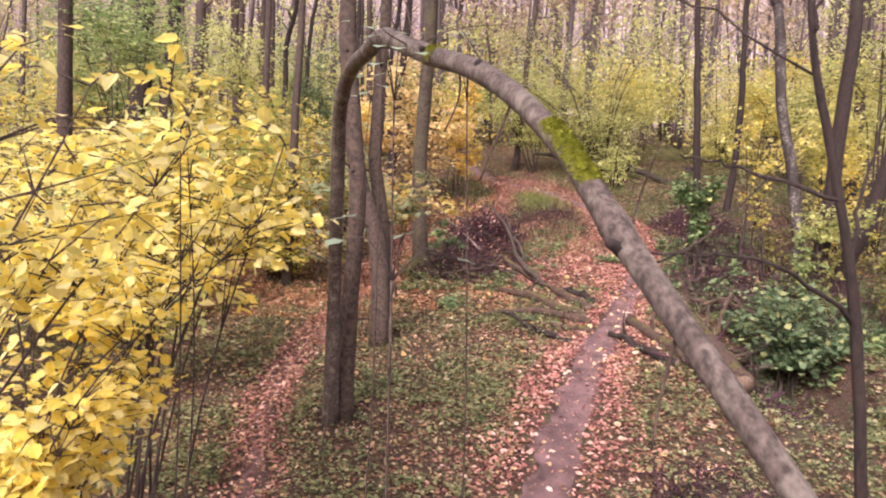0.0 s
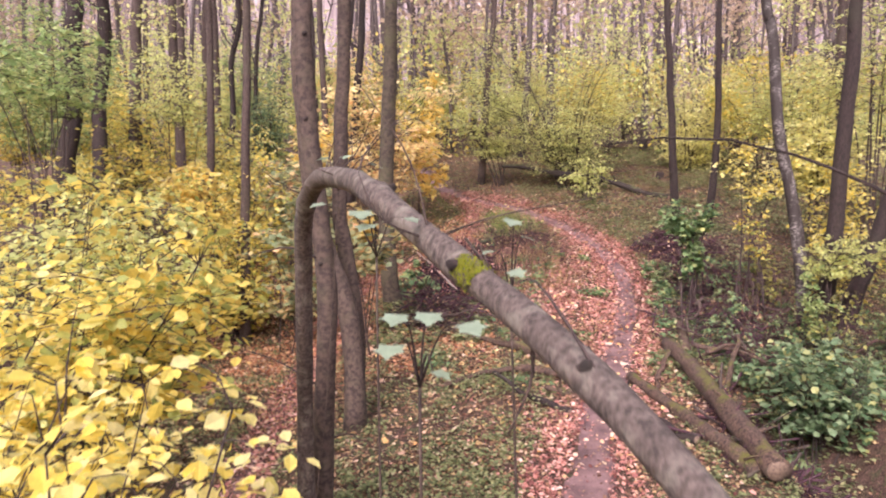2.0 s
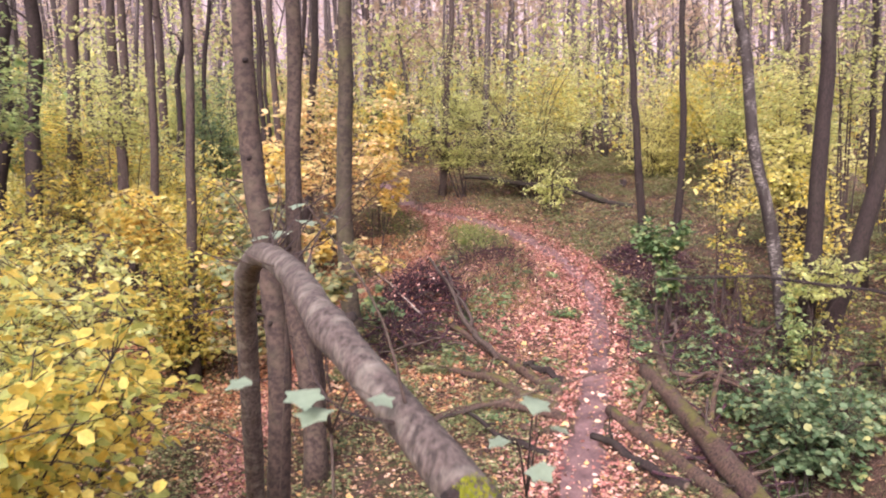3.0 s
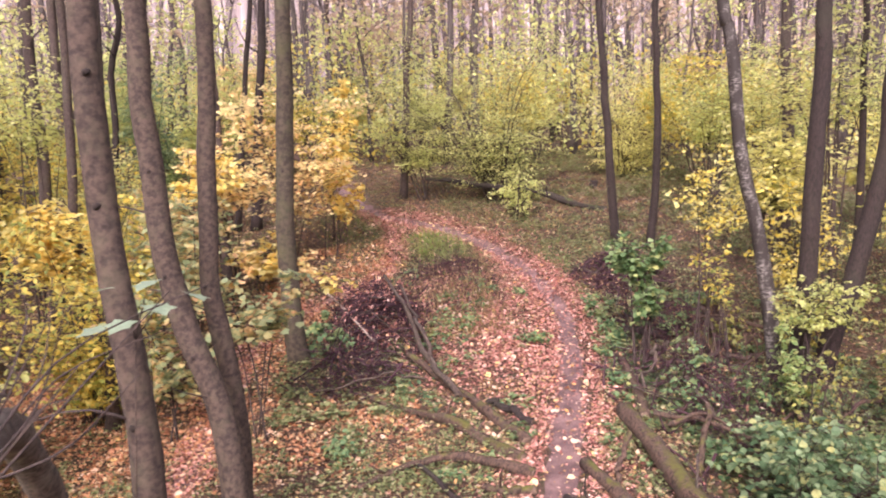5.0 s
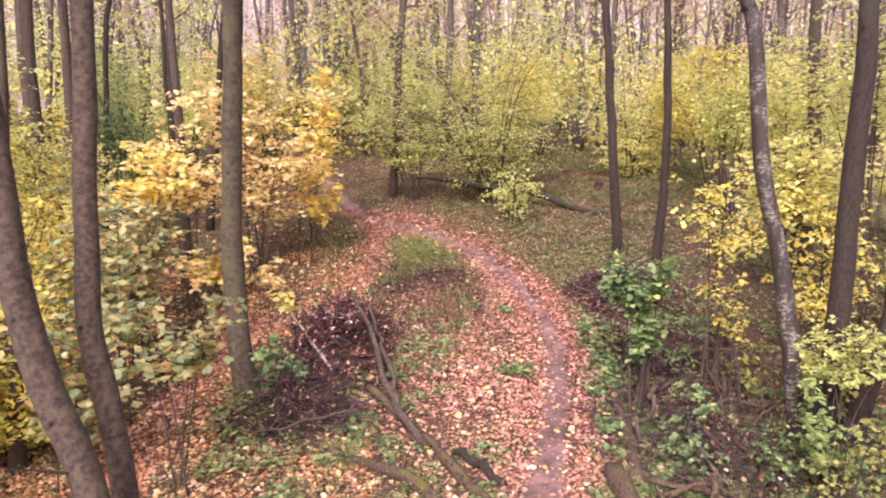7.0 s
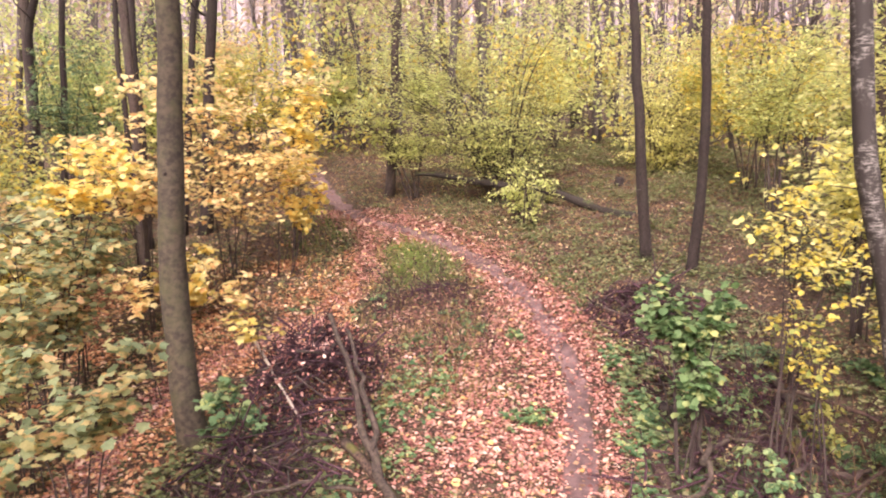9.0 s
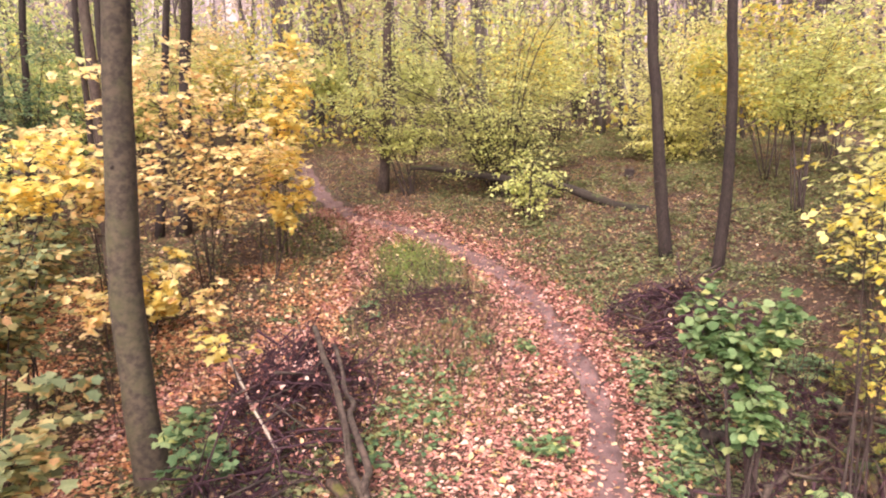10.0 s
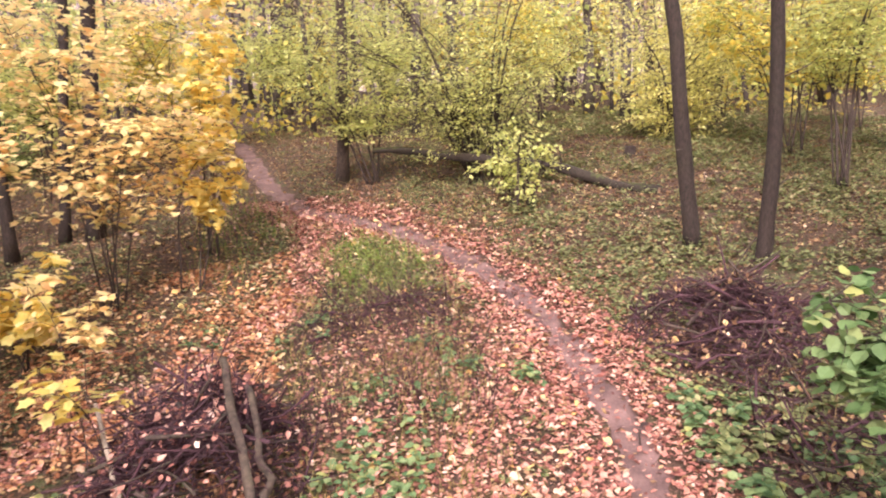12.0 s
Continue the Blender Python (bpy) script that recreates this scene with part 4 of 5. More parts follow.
pale_sapling((0.3, 1.8), (0.37, 1.75, 1.66), [(0.22, 1.75, 1.77), (0.25, 1.78, 1.84), (0.42, 1.75, 1.8), (0.56, 1.76, 1.73)], 0.075)
pale_sapling((-0.75, 6.55), (-0.4, 6.62, 2.75), [(-0.29, 6.6, 3.03), (-0.47, 6.6, 3.0), (-0.15, 6.62, 2.96), (-0.41, 6.58, 2.85), (-0.52, 6.6, 2.81), (-0.31, 6.58, 2.92)], 0.125)
shrub(HS, "tall shrub with fresh green leaves among dark trunks", "shrub", (-6.0, 13.5), (-6.0, 13.8, 5.1), (1.6, 1.2, 1.1), 6, 34, 11, L_SOFTGREEN, LEAF4, 0.09, flat=2.0, seed=91, thick=0.024, spray=0.2, rise=0.2)
shrub(HS, "tall shrub with yellow-green leaves among dark trunks", "shrub", (-5.2, 17.6), (-5.0, 17.6, 5.4), (1.6, 1.2, 1.2), 6, 34, 11, L_LIME, LEAF4, 0.1, flat=2.0, seed=92, thick=0.024, spray=0.2, rise=0.2)
shrub(HS, "young shrub with fresh green leaves", "shrub", (-4.9, 11.2), (-4.8, 11.2, 4.4), (0.9, 0.7, 0.5), 4, 22, 10, L_SOFTGREEN, OVAL, 0.09, flat=2.0, seed=93, thick=0.018, spray=0.2, rise=0.2)
shrub(HB, HZ, "bush", (-0.95, 3.1), (-0.55, 3.0, 2.15), (0.55, 0.4, 0.3), 3, 8, 6, L_YELLOW, OVAL, 0.066, thick=0.007, seed=94)
shrub("hazel_sapling", "hazel sapling with clear yellow leaves among dark trunks", "sapling", (8.0, 14.2), (7.9, 14.1, 2.5), (1.0, 0.8, 0.85), 6, 30, 9, L_YELLOW, OVAL, 0.075, seed=95)
shrub("hazel_sapling", "hazel sapling with golden leaves above the hollow", "sapling", (7.5, 13.0), (7.4, 12.9, 1.35), (0.7, 0.6, 0.6), 4, 24, 9, L_GOLD, OVAL, 0.07, seed=96)
shrub(HS, "tall shrub with yellow-green leaves high among trunks", "shrub", (9.2, 15.2), (9.0, 15.0, 5.9), (1.8, 1.3, 1.3), 6, 36, 11, L_LIME, LEAF4, 0.095, flat=2.0, seed=97, thick=0.026, spray=0.2, rise=0.2)


# copies of a few shrubs fill the understorey further off
def template(label, leaf, size, seed, radii, height):
    return shrub("understorey_shrub", label, "shrub", (14 + seed * 0.01, 34), (14 + seed * 0.01, 34, gz(14, 34) + height), radii, 7, 42, 11, leaf, LEAF4, size, thick=0.02, flat=2.2, group="understorey shrubs", seed=seed, spray=0.18, rise=0.2)


UNDER = [template("understorey shrub with yellow-green leaves", L_LIME, 0.12, 61, (1.6, 1.4, 1.15), 2.6),
         template("understorey shrub with golden leaves", L_GOLD, 0.12, 62, (1.7, 1.5, 1.1), 2.5),
         template("understorey shrub with bright yellow leaves", L_LEMON, 0.12, 63, (1.4, 1.4, 1.2), 2.7),
         template("understorey shrub with orange leaves", L_ORANGE, 0.13, 64, (1.3, 1.3, 1.1), 2.6)]
SPOTS = [(-1.8, 29.5, 1), (-3.6, 26.8, 0), (-7.2, 24.5, 1), (-9.8, 23, 2), (-10.5, 28, 1), (-3.0, 32, 3), (0.6, 33, 0), (3.4, 31, 0), (6.4, 29, 1), (8.0, 31.5, 2), (12.2, 29, 2), (11.4, 24.6, 1),
         (13.4, 23.2, 0), (12.6, 18.6, 2), (11.6, 15.4, 0), (9.9, 13.1, 1), (8.6, 16.2, 2), (14.6, 27, 1), (-8.4, 12.6, 2), (-9.5, 15.6, 1), (-5.2, 21.2, 0), (-11.6, 19, 2), (-7.6, 30.5, 0), (-12.8, 25, 1),
         (16.8, 31, 2), (10.2, 35, 1), (5.0, 35.5, 2), (1.5, 37, 1), (-4.5, 37, 0), (-8.5, 36, 1), (-13.5, 33, 2), (18.5, 25, 0), (16.2, 20.5, 1), (8.9, 10.2, 1), (-5.6, 6.2, 2), (-7.8, 20.9, 1)]
for x, y, k in SPOTS:
    m = Matrix.LocRotScale((x, y, gz(x, y) - 0.05), Euler((0, 0, rng.uniform(0, 6.28))), None)
    ob = copy_thing(UNDER[k], m)
    ob.scale = (rng.uniform(0.8, 1.15),) * 3


# more trees close the wood behind and beside the start
KEEP = [o for o in bpy.data.objects if o.type == 'EMPTY' and o.name.startswith("tree") and o.parent is None]
for k, (x, y) in enumerate([(-5, -3), (-2.5, -6), (1.5, -8), (4.6, -4), (7, -1), (6.2, 3.5), (9, 5.5), (11.5, 8.5), (-8, 1), (-10.5, 6), (-6.5, -9), (4, -12), (9, -8), (-1, -14), (13, 1), (-13, -4), (14, 13), (-12, 11.5), (16, 17), (-14, 17)]):
    copy_thing(KEEP[20 + k % 9], Matrix.LocRotScale((x, y, gz(x, y) - 0.06), Euler((0, 0, k * 1.3)), None))


# ---- far woods ----
def far_woods():
    lines = []
    n = 680
    y = 31 + 75 * rng.random(n) ** 1.3
    x = 2 + (rng.random(n) - 0.5) * 1.9 * (y + 4)
    keep = dist_to(MAIN, x, y) > 1.5
    keep &= (x > -4) | (rng.random(n) < 0.6)
    for a, b in zip(x[keep], y[keep]):
        z = gz(a, b) - 0.1
        h = rng.uniform(14, 21)
        lean = rng.normal(0, 0.05, 2) * h
        pts = spline([(a, b, z), (a + lean[0] * 0.2 + rng.normal(0, 0.18), b, z + h * 0.22), (a + lean[0] * 0.45 + rng.normal(0, 0.25), b + lean[1] * 0.4, z + h * 0.45), (a + lean[0], b + lean[1], z + h)], 7)
        r = rng.choice([0.07, 0.1, 0.14, 0.19]) * rng.uniform(0.8, 1.2)
        lines.append((pts, np.linspace(r, r * 0.3, 7)))
        for j in range(5):
            i = rng.integers(1, 6)
            e = pts[i] + [rng.normal(0, 1.4), rng.normal(0, 1.2), rng.uniform(0.4, 2.4)]
            lines.append((spline([pts[i], (pts[i] + e) / 2 + rng.normal(0, 0.12, 3), e], 4), np.linspace(0.03, 0.008, 4)))
    v, f = tubes(lines, 5)
    tagged(part("far_woods", v, f, BARK_FAR_HAZED), "dense trunks of the woods further up the slope, haze painted into their grey bark", "woods", kind="stuff")
    for name, mat_, count, low, high, size, label in (("far_understorey", L_LIME, 60000, 0.1, 7.0, 0.2, "yellow-green undergrowth among the far trunks"),
                                                      ("far_undergrowth", L_GOLD, 36000, 0.1, 4.0, 0.2, "golden undergrowth among the far trunks"),
                                                      ("far_canopy", L_FAR, 78000, 2.0, 18.0, 0.24, "thin tan and peach leaves in the far treetops")):
        groups = 420
        gy = 31 + 60 * rng.random(groups) ** 1.4
        gx = 2 + (rng.random(groups) - 0.5) * 1.7 * (gy + 4)
        gzz = ground_z(gx, gy) + rng.uniform(low, high, groups)
        i = rng.integers(0, groups, count)
        P = np.column_stack([gx[i], gy[i], gzz[i]]) + rng.normal(0, 1, (count, 3)) * [0.9, 0.9, 0.55]
        P[:, 2] = np.maximum(P[:, 2], ground_z(P[:, 0], P[:, 1]) + 0.05)
        V, F = leaves(LEAF4, P, rng.normal(size=(count, 3)), rng.normal(0, 0.5, (count, 3)) + [0, 0, 1], size * rng.uniform(0.6, 1.3, count))
        tagged(part(name, V, F, mat_, smooth=False), label, "foliage", kind="stuff")


far_woods()


# ---- logs, cut branches, brush ----
def log(name, label, ctrl, r0, r1, bark=BARK_LOG, lift=True, stubs=0, category="log", ends=True, sides=10, n=24):
    """A lying trunk or branch along places (x, y[, height over the ground])."""
    p = np.array([(c[0], c[1], gz(c[0], c[1]) + (c[2] if len(c) > 2 else 0) + (r0 + r1) * 0.42) for c in ctrl])
    root = thing(name, p[0], label, category)
    line = spline(p - p[0], n)
    s = np.linspace(0, 1, n)
    line = line + np.column_stack([(vnoise(s * (4 if category == "log" else 9) + p[0][0] * 9, s * 0 + k * 5) - 0.5) * (0.03 if category == "log" else 0.15 if bark is BARK_PALE else min(r0 * 1.8, 0.09)) for k in range(3)])
    rad = np.linspace(r0, r1, n)
    v, f = tubes([(line, rad * (0.85 + 0.3 * vnoise(s * 13, s * 0 + p[0][0])))], sides, 0.4)
    part("wood", v, f, bark, root)
    if ends:
        for i, sg in ((0, -1), (-1, 1)):
            t = line[i] - line[i - sg]
            t /= np.linalg.norm(t)
            v, f = tubes([(np.array([line[i] - t * 0.01, line[i] + t * 0.004]), np.array([rad[i], rad[i]]) * 0.86)], sides, 0.2)
            part("end_grain", v, f, CUT, root, "pale weathered end grain")
    for k in range(stubs):
        i = rng.integers(3, n - 3)
        d = np.array([rng.normal(), rng.normal(), rng.uniform(0.4, 1.2)])
        d *= rng.uniform(0.15, 0.45) / np.linalg.norm(d)
        pts = spline([line[i], line[i] + d * 0.5 + rng.normal(0, 0.03, 3), line[i] + d], 5)
        v, f = tubes([(pts, np.linspace(rad[i] * 0.4, 0.006, 5))], 6, 0.2)
        part("side_branch", v, f, bark, root)
    return root


log("fallen_log", "weathered fallen log with moss on its flank beside the path", [(4.2, 12.3, 0.02), (4.1, 10.4, 0.08), (3.98, 8.2, 0.12)], 0.115, 0.135, stubs=2, sides=14)
log("fallen_log", "dark mossy log lying under another", [(3.3, 11.2, 0.0), (3.72, 9.1, 0.0), (3.9, 8.4, 0.0)], 0.08, 0.11, stubs=1)
log("fallen_log", "rotten log at the edge of the hollow", [(4.85, 14.1), (4.7, 13.2, 0.02), (4.46, 12.2)], 0.07, 0.08)
log("fallen_log", "dark mossy trunk fallen below the shrub", [(2.9, 25.1, 0.68), (3.44, 24.9, 0.66), (4.2, 24.6, 0.54), (4.95, 24.3, 0.46), (6.13, 24.0, 0.24), (6.71, 23.7, 0.1), (7.25, 23.2, -0.04), (7.7, 22.7, -0.05)], 0.065, 0.11, BARK_DAMP, stubs=3)
DB = "gnarled dead branch ending at the edge of the path"
log("dead_branch", DB, [(1.5, 14.8, 0.06), (2.16, 13.7), (2.5, 12.7), (2.8, 11.95)], 0.055, 0.08, stubs=3, category="branch")
log("dead_branch", DB, [(0.85, 13.6, 0.02), (1.53, 13.1), (1.95, 12.6), (2.62, 11.55)], 0.05, 0.085, stubs=3, category="branch")
log("dead_branch", "short dark dead branch on the leaves", [(2.54, 13.25, 0.03), (2.97, 12.4)], 0.05, 0.055, BARK_DARK, category="branch")
log("dead_branch", "mossy dead branch lying across the herbs", [(0.6, 11.4, 0.02), (1.66, 11.7, 0.1), (2.66, 11.15)], 0.03, 0.07, stubs=2, category="branch")
log("dead_branch", "thin crooked dead branch near the path", [(1.35, 11.55, 0.1), (1.75, 10.75, 0.06), (2.25, 10.25)], 0.028, 0.05, BARK_DARK, stubs=2, category="branch")
log("dead_branch", "short dead branch ending at the path", [(2.05, 10.95, 0.02), (2.58, 10.82)], 0.045, 0.06, stubs=1, category="branch")
log("dead_branch", "thin dead branch over the low twigs", [(-0.1, 13.9, 0.14), (0.94, 13.95, 0.24), (1.72, 13.95, 0.12)], 0.014, 0.022, BARK_PALE, category="branch", ends=False)
log("dead_branch", "dark dead branch between logs and path", [(2.9, 10.6, 0.02), (3.45, 9.1)], 0.05, 0.06, BARK_DARK, stubs=1, category="branch")
log("dead_branch", "long grey dead branch sloping off the brush pile", [(1.2, 16.9, 0.75), (1.5, 15.8, 0.5), (1.76, 14.5, 0.22), (2.1, 13.4, 0.1)], 0.03, 0.05, BARK_PALE, stubs=2, category="branch")
log("dead_branch", "grey dead branch sloping off the brush pile", [(1.5, 16.4, 0.6), (1.7, 15.4, 0.4), (1.95, 14.1, 0.1)], 0.025, 0.04, BARK_PALE, category="branch")
log("dead_branch", "bleached white stick on the brush pile", [(0.12, 17.0, 0.55), (0.5, 16.1, 0.45), (0.95, 15.25, 0.25)], 0.016, 0.02, TWIG_PALE, category="branch", ends=False)
log("dead_branch", "dark rotten stub in the hollow", [(5.2, 14.9, 0.06), (5.9, 14.4, 0.1)], 0.075, 0.05, BARK_DARK, stubs=1, category="branch")
for k in range(16):
    x, y, a = rng.uniform(4.9, 6.9), rng.uniform(10.6, 14.6), rng.uniform(0, 3.14)
    d = np.array([math.cos(a), math.sin(a)]) * rng.uniform(0.4, 0.8)
    log("dead_branch", "dead branch lying tangled in the hollow", [(x - d[0], y - d[1], 0.12), (x, y, rng.uniform(0.15, 0.4)), (x + d[0], y + d[1], 0.2)], rng.uniform(0.012, 0.03), rng.uniform(0.02, 0.04), BARK_LOG if k % 3 else BARK_PALE, stubs=1, category="branch")
log("dead_branch", "mossy stake leaning in the hollow", [(4.9, 11.3, 0.6), (4.75, 11.1, 0.35), (4.6, 10.9, 0.0)], 0.03, 0.04, BARK_LOG, category="branch")
log("dead_branch", "mossy stake leaning by the log", [(3.75, 10.9, 0.5), (3.6, 10.8, 0.25), (3.5, 10.7, 0.0)], 0.03, 0.04, BARK_LOG, category="branch")


def stump(x, y, r, h):
    o = (x, y, gz(x, y) - 0.05)
    root = thing("tree_stump", o, "low dark tree stump on the slope", "stump")
    line = np.array([(0, 0, 0), (0, 0, h * 0.3), (0.01, 0, h * 0.7), (0.02, 0, h)])
    v, f = tubes([(line, np.array([r * 1.4, r * 1.1, r, r * 0.97]))], 14, 0.3)
    part("wood", v, f, BARK_DARK, root)
    v, f = tubes([(np.array([(0.02, 0, h - 0.01), (0.02, 0, h + 0.004)]), np.array([r * 0.85, r * 0.85]))], 14, 0.2)
    part("end_grain", v, f, CUT, root, "weathered brown cut face")


stump(8.35, 25.6, 0.12, 0.24)


def brush_pile(centre, radii, height, count, label, turn=0.0):
    x, y = centre
    o = np.array([x, y, gz(x, y)])
    root = thing("brush_pile", o, label, "brush pile")
    c, s = math.cos(turn), math.sin(turn)
    thin, thick, bits = [], [], []
    big = min(80, count // 11)
    for k in range(count):
        a, q = rng.uniform(0, 6.28), rng.random() ** 0.6
        edge = 0.6 + 0.8 * float(vnoise(a * 1.6 + x, y))
        u, w = q * edge * math.cos(a), q * edge * math.sin(a)
        px, py = x + c * u * radii[0] - s * w * radii[1], y + s * u * radii[0] + c * w * radii[1]
        top = height * (1 - q * q) * (0.25 + 1.3 * float(vnoise(px * 2.6, py * 2.6)))
        m = np.array([px, py, gz(px, py) + top * rng.random() ** 0.4 + 0.02])
        d = np.array([rng.normal(), rng.normal(), rng.normal(0.3, 0.7) if k % 2 else rng.normal(0.0, 0.25)])
        d /= np.linalg.norm(d)
        ln = rng.uniform(0.15, 0.55) if k > big else rng.uniform(0.5, 1.2)
        pts = spline([m - d * ln * 0.5, m + rng.normal(0, 0.035, 3), m + d * ln * 0.5 + rng.normal(0, 0.07, 3)], 5)
        pts[:, 2] = np.maximum(pts[:, 2], ground_z(pts[:, 0], pts[:, 1]) + 0.01)
        r = rng.uniform(0.004, 0.009) if k > big else rng.uniform(0.01, 0.022)
        (thin if k > big else thick).append((pts - o, np.linspace(r, r * 0.45, 5)))
        if k % 4 if height > 0.5 else k % 2 == 0:
            bits.append(np.array([px, py, max(m[2], gz(px, py) + top * 0.9) + 0.03]) - o)
    v, f = tubes(thin, 3)
    tagged(part("brushwood", v, f, TWIG_RED, root), kind="stuff")
    for i, t in enumerate(thick):
        v, f = tubes([t], 6, 0.2)
        part("branch", v, f, TWIG_RED if i % 3 else BARK, root)
    bits = np.array(bits)
    n = len(bits)
    V, F = leaves(LEAF5, bits, rng.normal(size=(n, 3)), rng.normal(0, 0.5, (n, 3)) + [0, 0, 1], rng.uniform(0.03, 0.075, n))
    tagged(part("caught_leaves", V, F, L_LITTER if height > 0.5 else L_LITTER_DULL, root, "tan leaves caught among the twigs", smooth=False), kind="stuff")


brush_pile((0.95, 16.5), (0.9, 1.7), 0.75, 1700, "heap of dark reddish dead twigs and branches", -0.12)
brush_pile((3.0, 5.6), (0.9, 1.3), 0.25, 420, "tangle of dead twigs beside the start of the path")
brush_pile((0.55, 14.5), (0.9, 0.9), 0.35, 500, "low spread of dead twigs among ivy")
brush_pile((6.15, 17.4), (0.95, 1.15), 0.5, 1200, "heap of dark purple-brown dead twigs", -0.3)
brush_pile((2.65, 19.3), (0.75, 0.4), 0.14, 160, "thin scatter of dead reddish twigs beside grass")
brush_pile((5.6, 12.6), (1.1, 2.3), 0.4, 800, "tangle of dead twigs lying in the hollow")
brush_pile((4.5, 9.2), (0.9, 1.5), 0.3, 600, "tangle of dead twigs beside the logs")
brush_pile((6.1, 14.9), (0.8, 1.2), 0.3, 600, "tangle of dead twigs on the bank above the hollow")


# ---- a thin dark young tree close to the start ----
def young_tree():
    o = np.array([2.3, 2.45, gz(2.3, 2.45) - 0.04])
    root = thing("young_tree", o, "thin dark young tree with bare crooked branches", "tree")
    main = spline([o, (2.22, 2.42, 0.2), (2.13, 2.4, 1.1), (2.05, 2.4, 1.65), (1.92, 2.4, 2.17), (1.83, 2.4, 2.49), (1.78, 2.4, 2.85), (1.72, 2.45, 3.6), (1.65, 2.5, 4.4)], 40)
    v, f = tubes([(main - o, np.linspace(0.03, 0.006, 40))], 8, 0.25)
    part("trunk", v, f, BARK_DARK, root)
    for pts, r in (([(1.97, 2.4, 1.98), (1.66, 2.5, 2.08), (1.42, 2.62, 2.14)], 0.011), ([(1.86, 2.4, 2.42), (1.5, 2.65, 2.72), (1.27, 2.85, 2.86), (1.05, 3.0, 2.93), (0.8, 3.22, 2.91)], 0.006),
                   ([(2.07, 2.4, 1.5), (1.75, 2.3, 1.72), (1.45, 2.3, 1.75), (1.2, 2.4, 1.68)], 0.01), ([(2.03, 2.4, 1.75), (2.1, 2.5, 2.0), (2.3, 2.7, 2.5)], 0.012), ([(1.82, 2.4, 2.6), (1.9, 2.5, 2.9), (2.2, 2.7, 3.2)], 0.008)):
        line = spline(pts, 14) + rng.normal(0, 0.008, (14, 3))
        v, f = tubes([(line - o, np.linspace(r, 0.003, 14))], 6, 0.2)
        part("branch", v, f, BARK_DARK, root)


young_tree()


# ---- ground cover ----
def scatter(n, x0, x1, y0, y1, density):
    """About n places in the box, thinned by density (0 to 1)."""
    x, y = rng.uniform(x0, x1, n), rng.uniform(y0, y1, n)
    keep = rng.random(n) < density(x, y)
    return x[keep], y[keep]


def clearing(x, y):
    return np.exp(-(((x - 2.9) / 1.5) ** 2 + ((y - 15.9) / 2.9) ** 2) ** 2)


def island(x, y):
    return np.exp(-(((x - 2.75) / 0.75) ** 2 + ((y - 20.9) / 1.3) ** 2) ** 2)


def bright_density(x, y):
    d, e = dist_to(MAIN, x, y), dist_to(SIDE, x, y)
    v = 0.8 * clearing(x, y) * np.clip(0.25 + 1.2 * vnoise(x * 0.9 + 14, y * 0.9), 0, 1) + 0.9 * np.exp(-((d - np.interp(y, [8, 13], [0.45, 0.4])) / 0.25) ** 2) * (0.3 + 0.7 * (y > 8)) + 0.75 * (e < 0.33) + 0.3 * np.exp(-(d / 1.3) ** 2)
    v = v * np.where(d < np.interp(y, [8, 12, 16], [0.24, 0.2, 0.16]), np.where(y > 17, 0.45, np.where(y > 13, 0.25, 0.14)), 1) * (0.35 + 0.9 * vnoise(x * 1.3, y * 1.3))
    return v * (1 - 0.8 * island(x, y))


def fade(x, y):
    """Thinner cover out beside and behind the start."""
    return np.clip((x + 8) / 2, 0.12, 1) * np.clip((y - 2) / 2, 0.12, 1) * np.clip((17 - x) / 2, 0.12, 1)


def dull_density(x, y):
    d = dist_to(MAIN, x, y)
    return fade(x, y) * np.where(d < 0.3, 0.05, 0.4 + 0.6 * vnoise(x * 0.9 + 5, y * 0.9)) * np.where(x < -0.3, 1.0, 0.75) * np.where(y < 12, 0.65, 1) * np.where((x > 3.0) & (x < 7.6) & (y > 2) & (y < 16.5) & (x > 3.0 + np.clip(y - 7, 0, 2)), 0.25, 1)


def litter(name, n, box, density, tpl, mat_, lo, hi, label):
    x, y = scatter(n, *box, density)
    m = len(x)
    P = np.column_stack([x, y, ground_z(x, y) + rng.uniform(0.012, 0.035, m)])
    a = rng.uniform(0, 6.28, m)
    ax = np.column_stack([np.cos(a), np.sin(a), rng.normal(0, 0.22, m)])
    N = rng.normal(0, 0.45, (m, 3)) + [0, 0, 1]
    V, F = leaves(tpl, P, ax, N, lo + (hi - lo) * rng.random(m) ** 1.6)
    tagged(part(name, V, F, mat_, smooth=False), label, "leaf litter", kind="stuff")


litter("fallen_leaves", 260000, (-2.3, 6, 3, 25), bright_density, LEAF5, L_LITTER, 0.026, 0.078, "pinkish tan fallen leaves strewn along the path")
litter("brown_leaf_litter", 370000, (-8, 17, 2, 33), dull_density, LEAF4, L_LITTER_DULL, 0.035, 0.08, "brown fallen leaves covering the forest floor")
litter("brown_leaf_litter", 80000, (-4, 8, 3, 14), lambda x, y: np.where(dist_to(MAIN, x, y) < 0.4, 0.05, 0.2 + 0.8 * vnoise(x * 1.7 + 5, y * 1.7)) * np.where(x > 5, 0.4, 1), LEAF4, L_LITTER_DULL, 0.03, 0.07, "brown fallen leaves between herbs near the path")
litter("brown_leaf_litter", 60000, (-16, 24, -14, 44), lambda x, y: 0.25 + 0.5 * vnoise(x * 0.5 + 15, y * 0.5), LEAF4, L_LITTER_DULL, 0.05, 0.11, "brown fallen leaves thinly covering the floor further off")
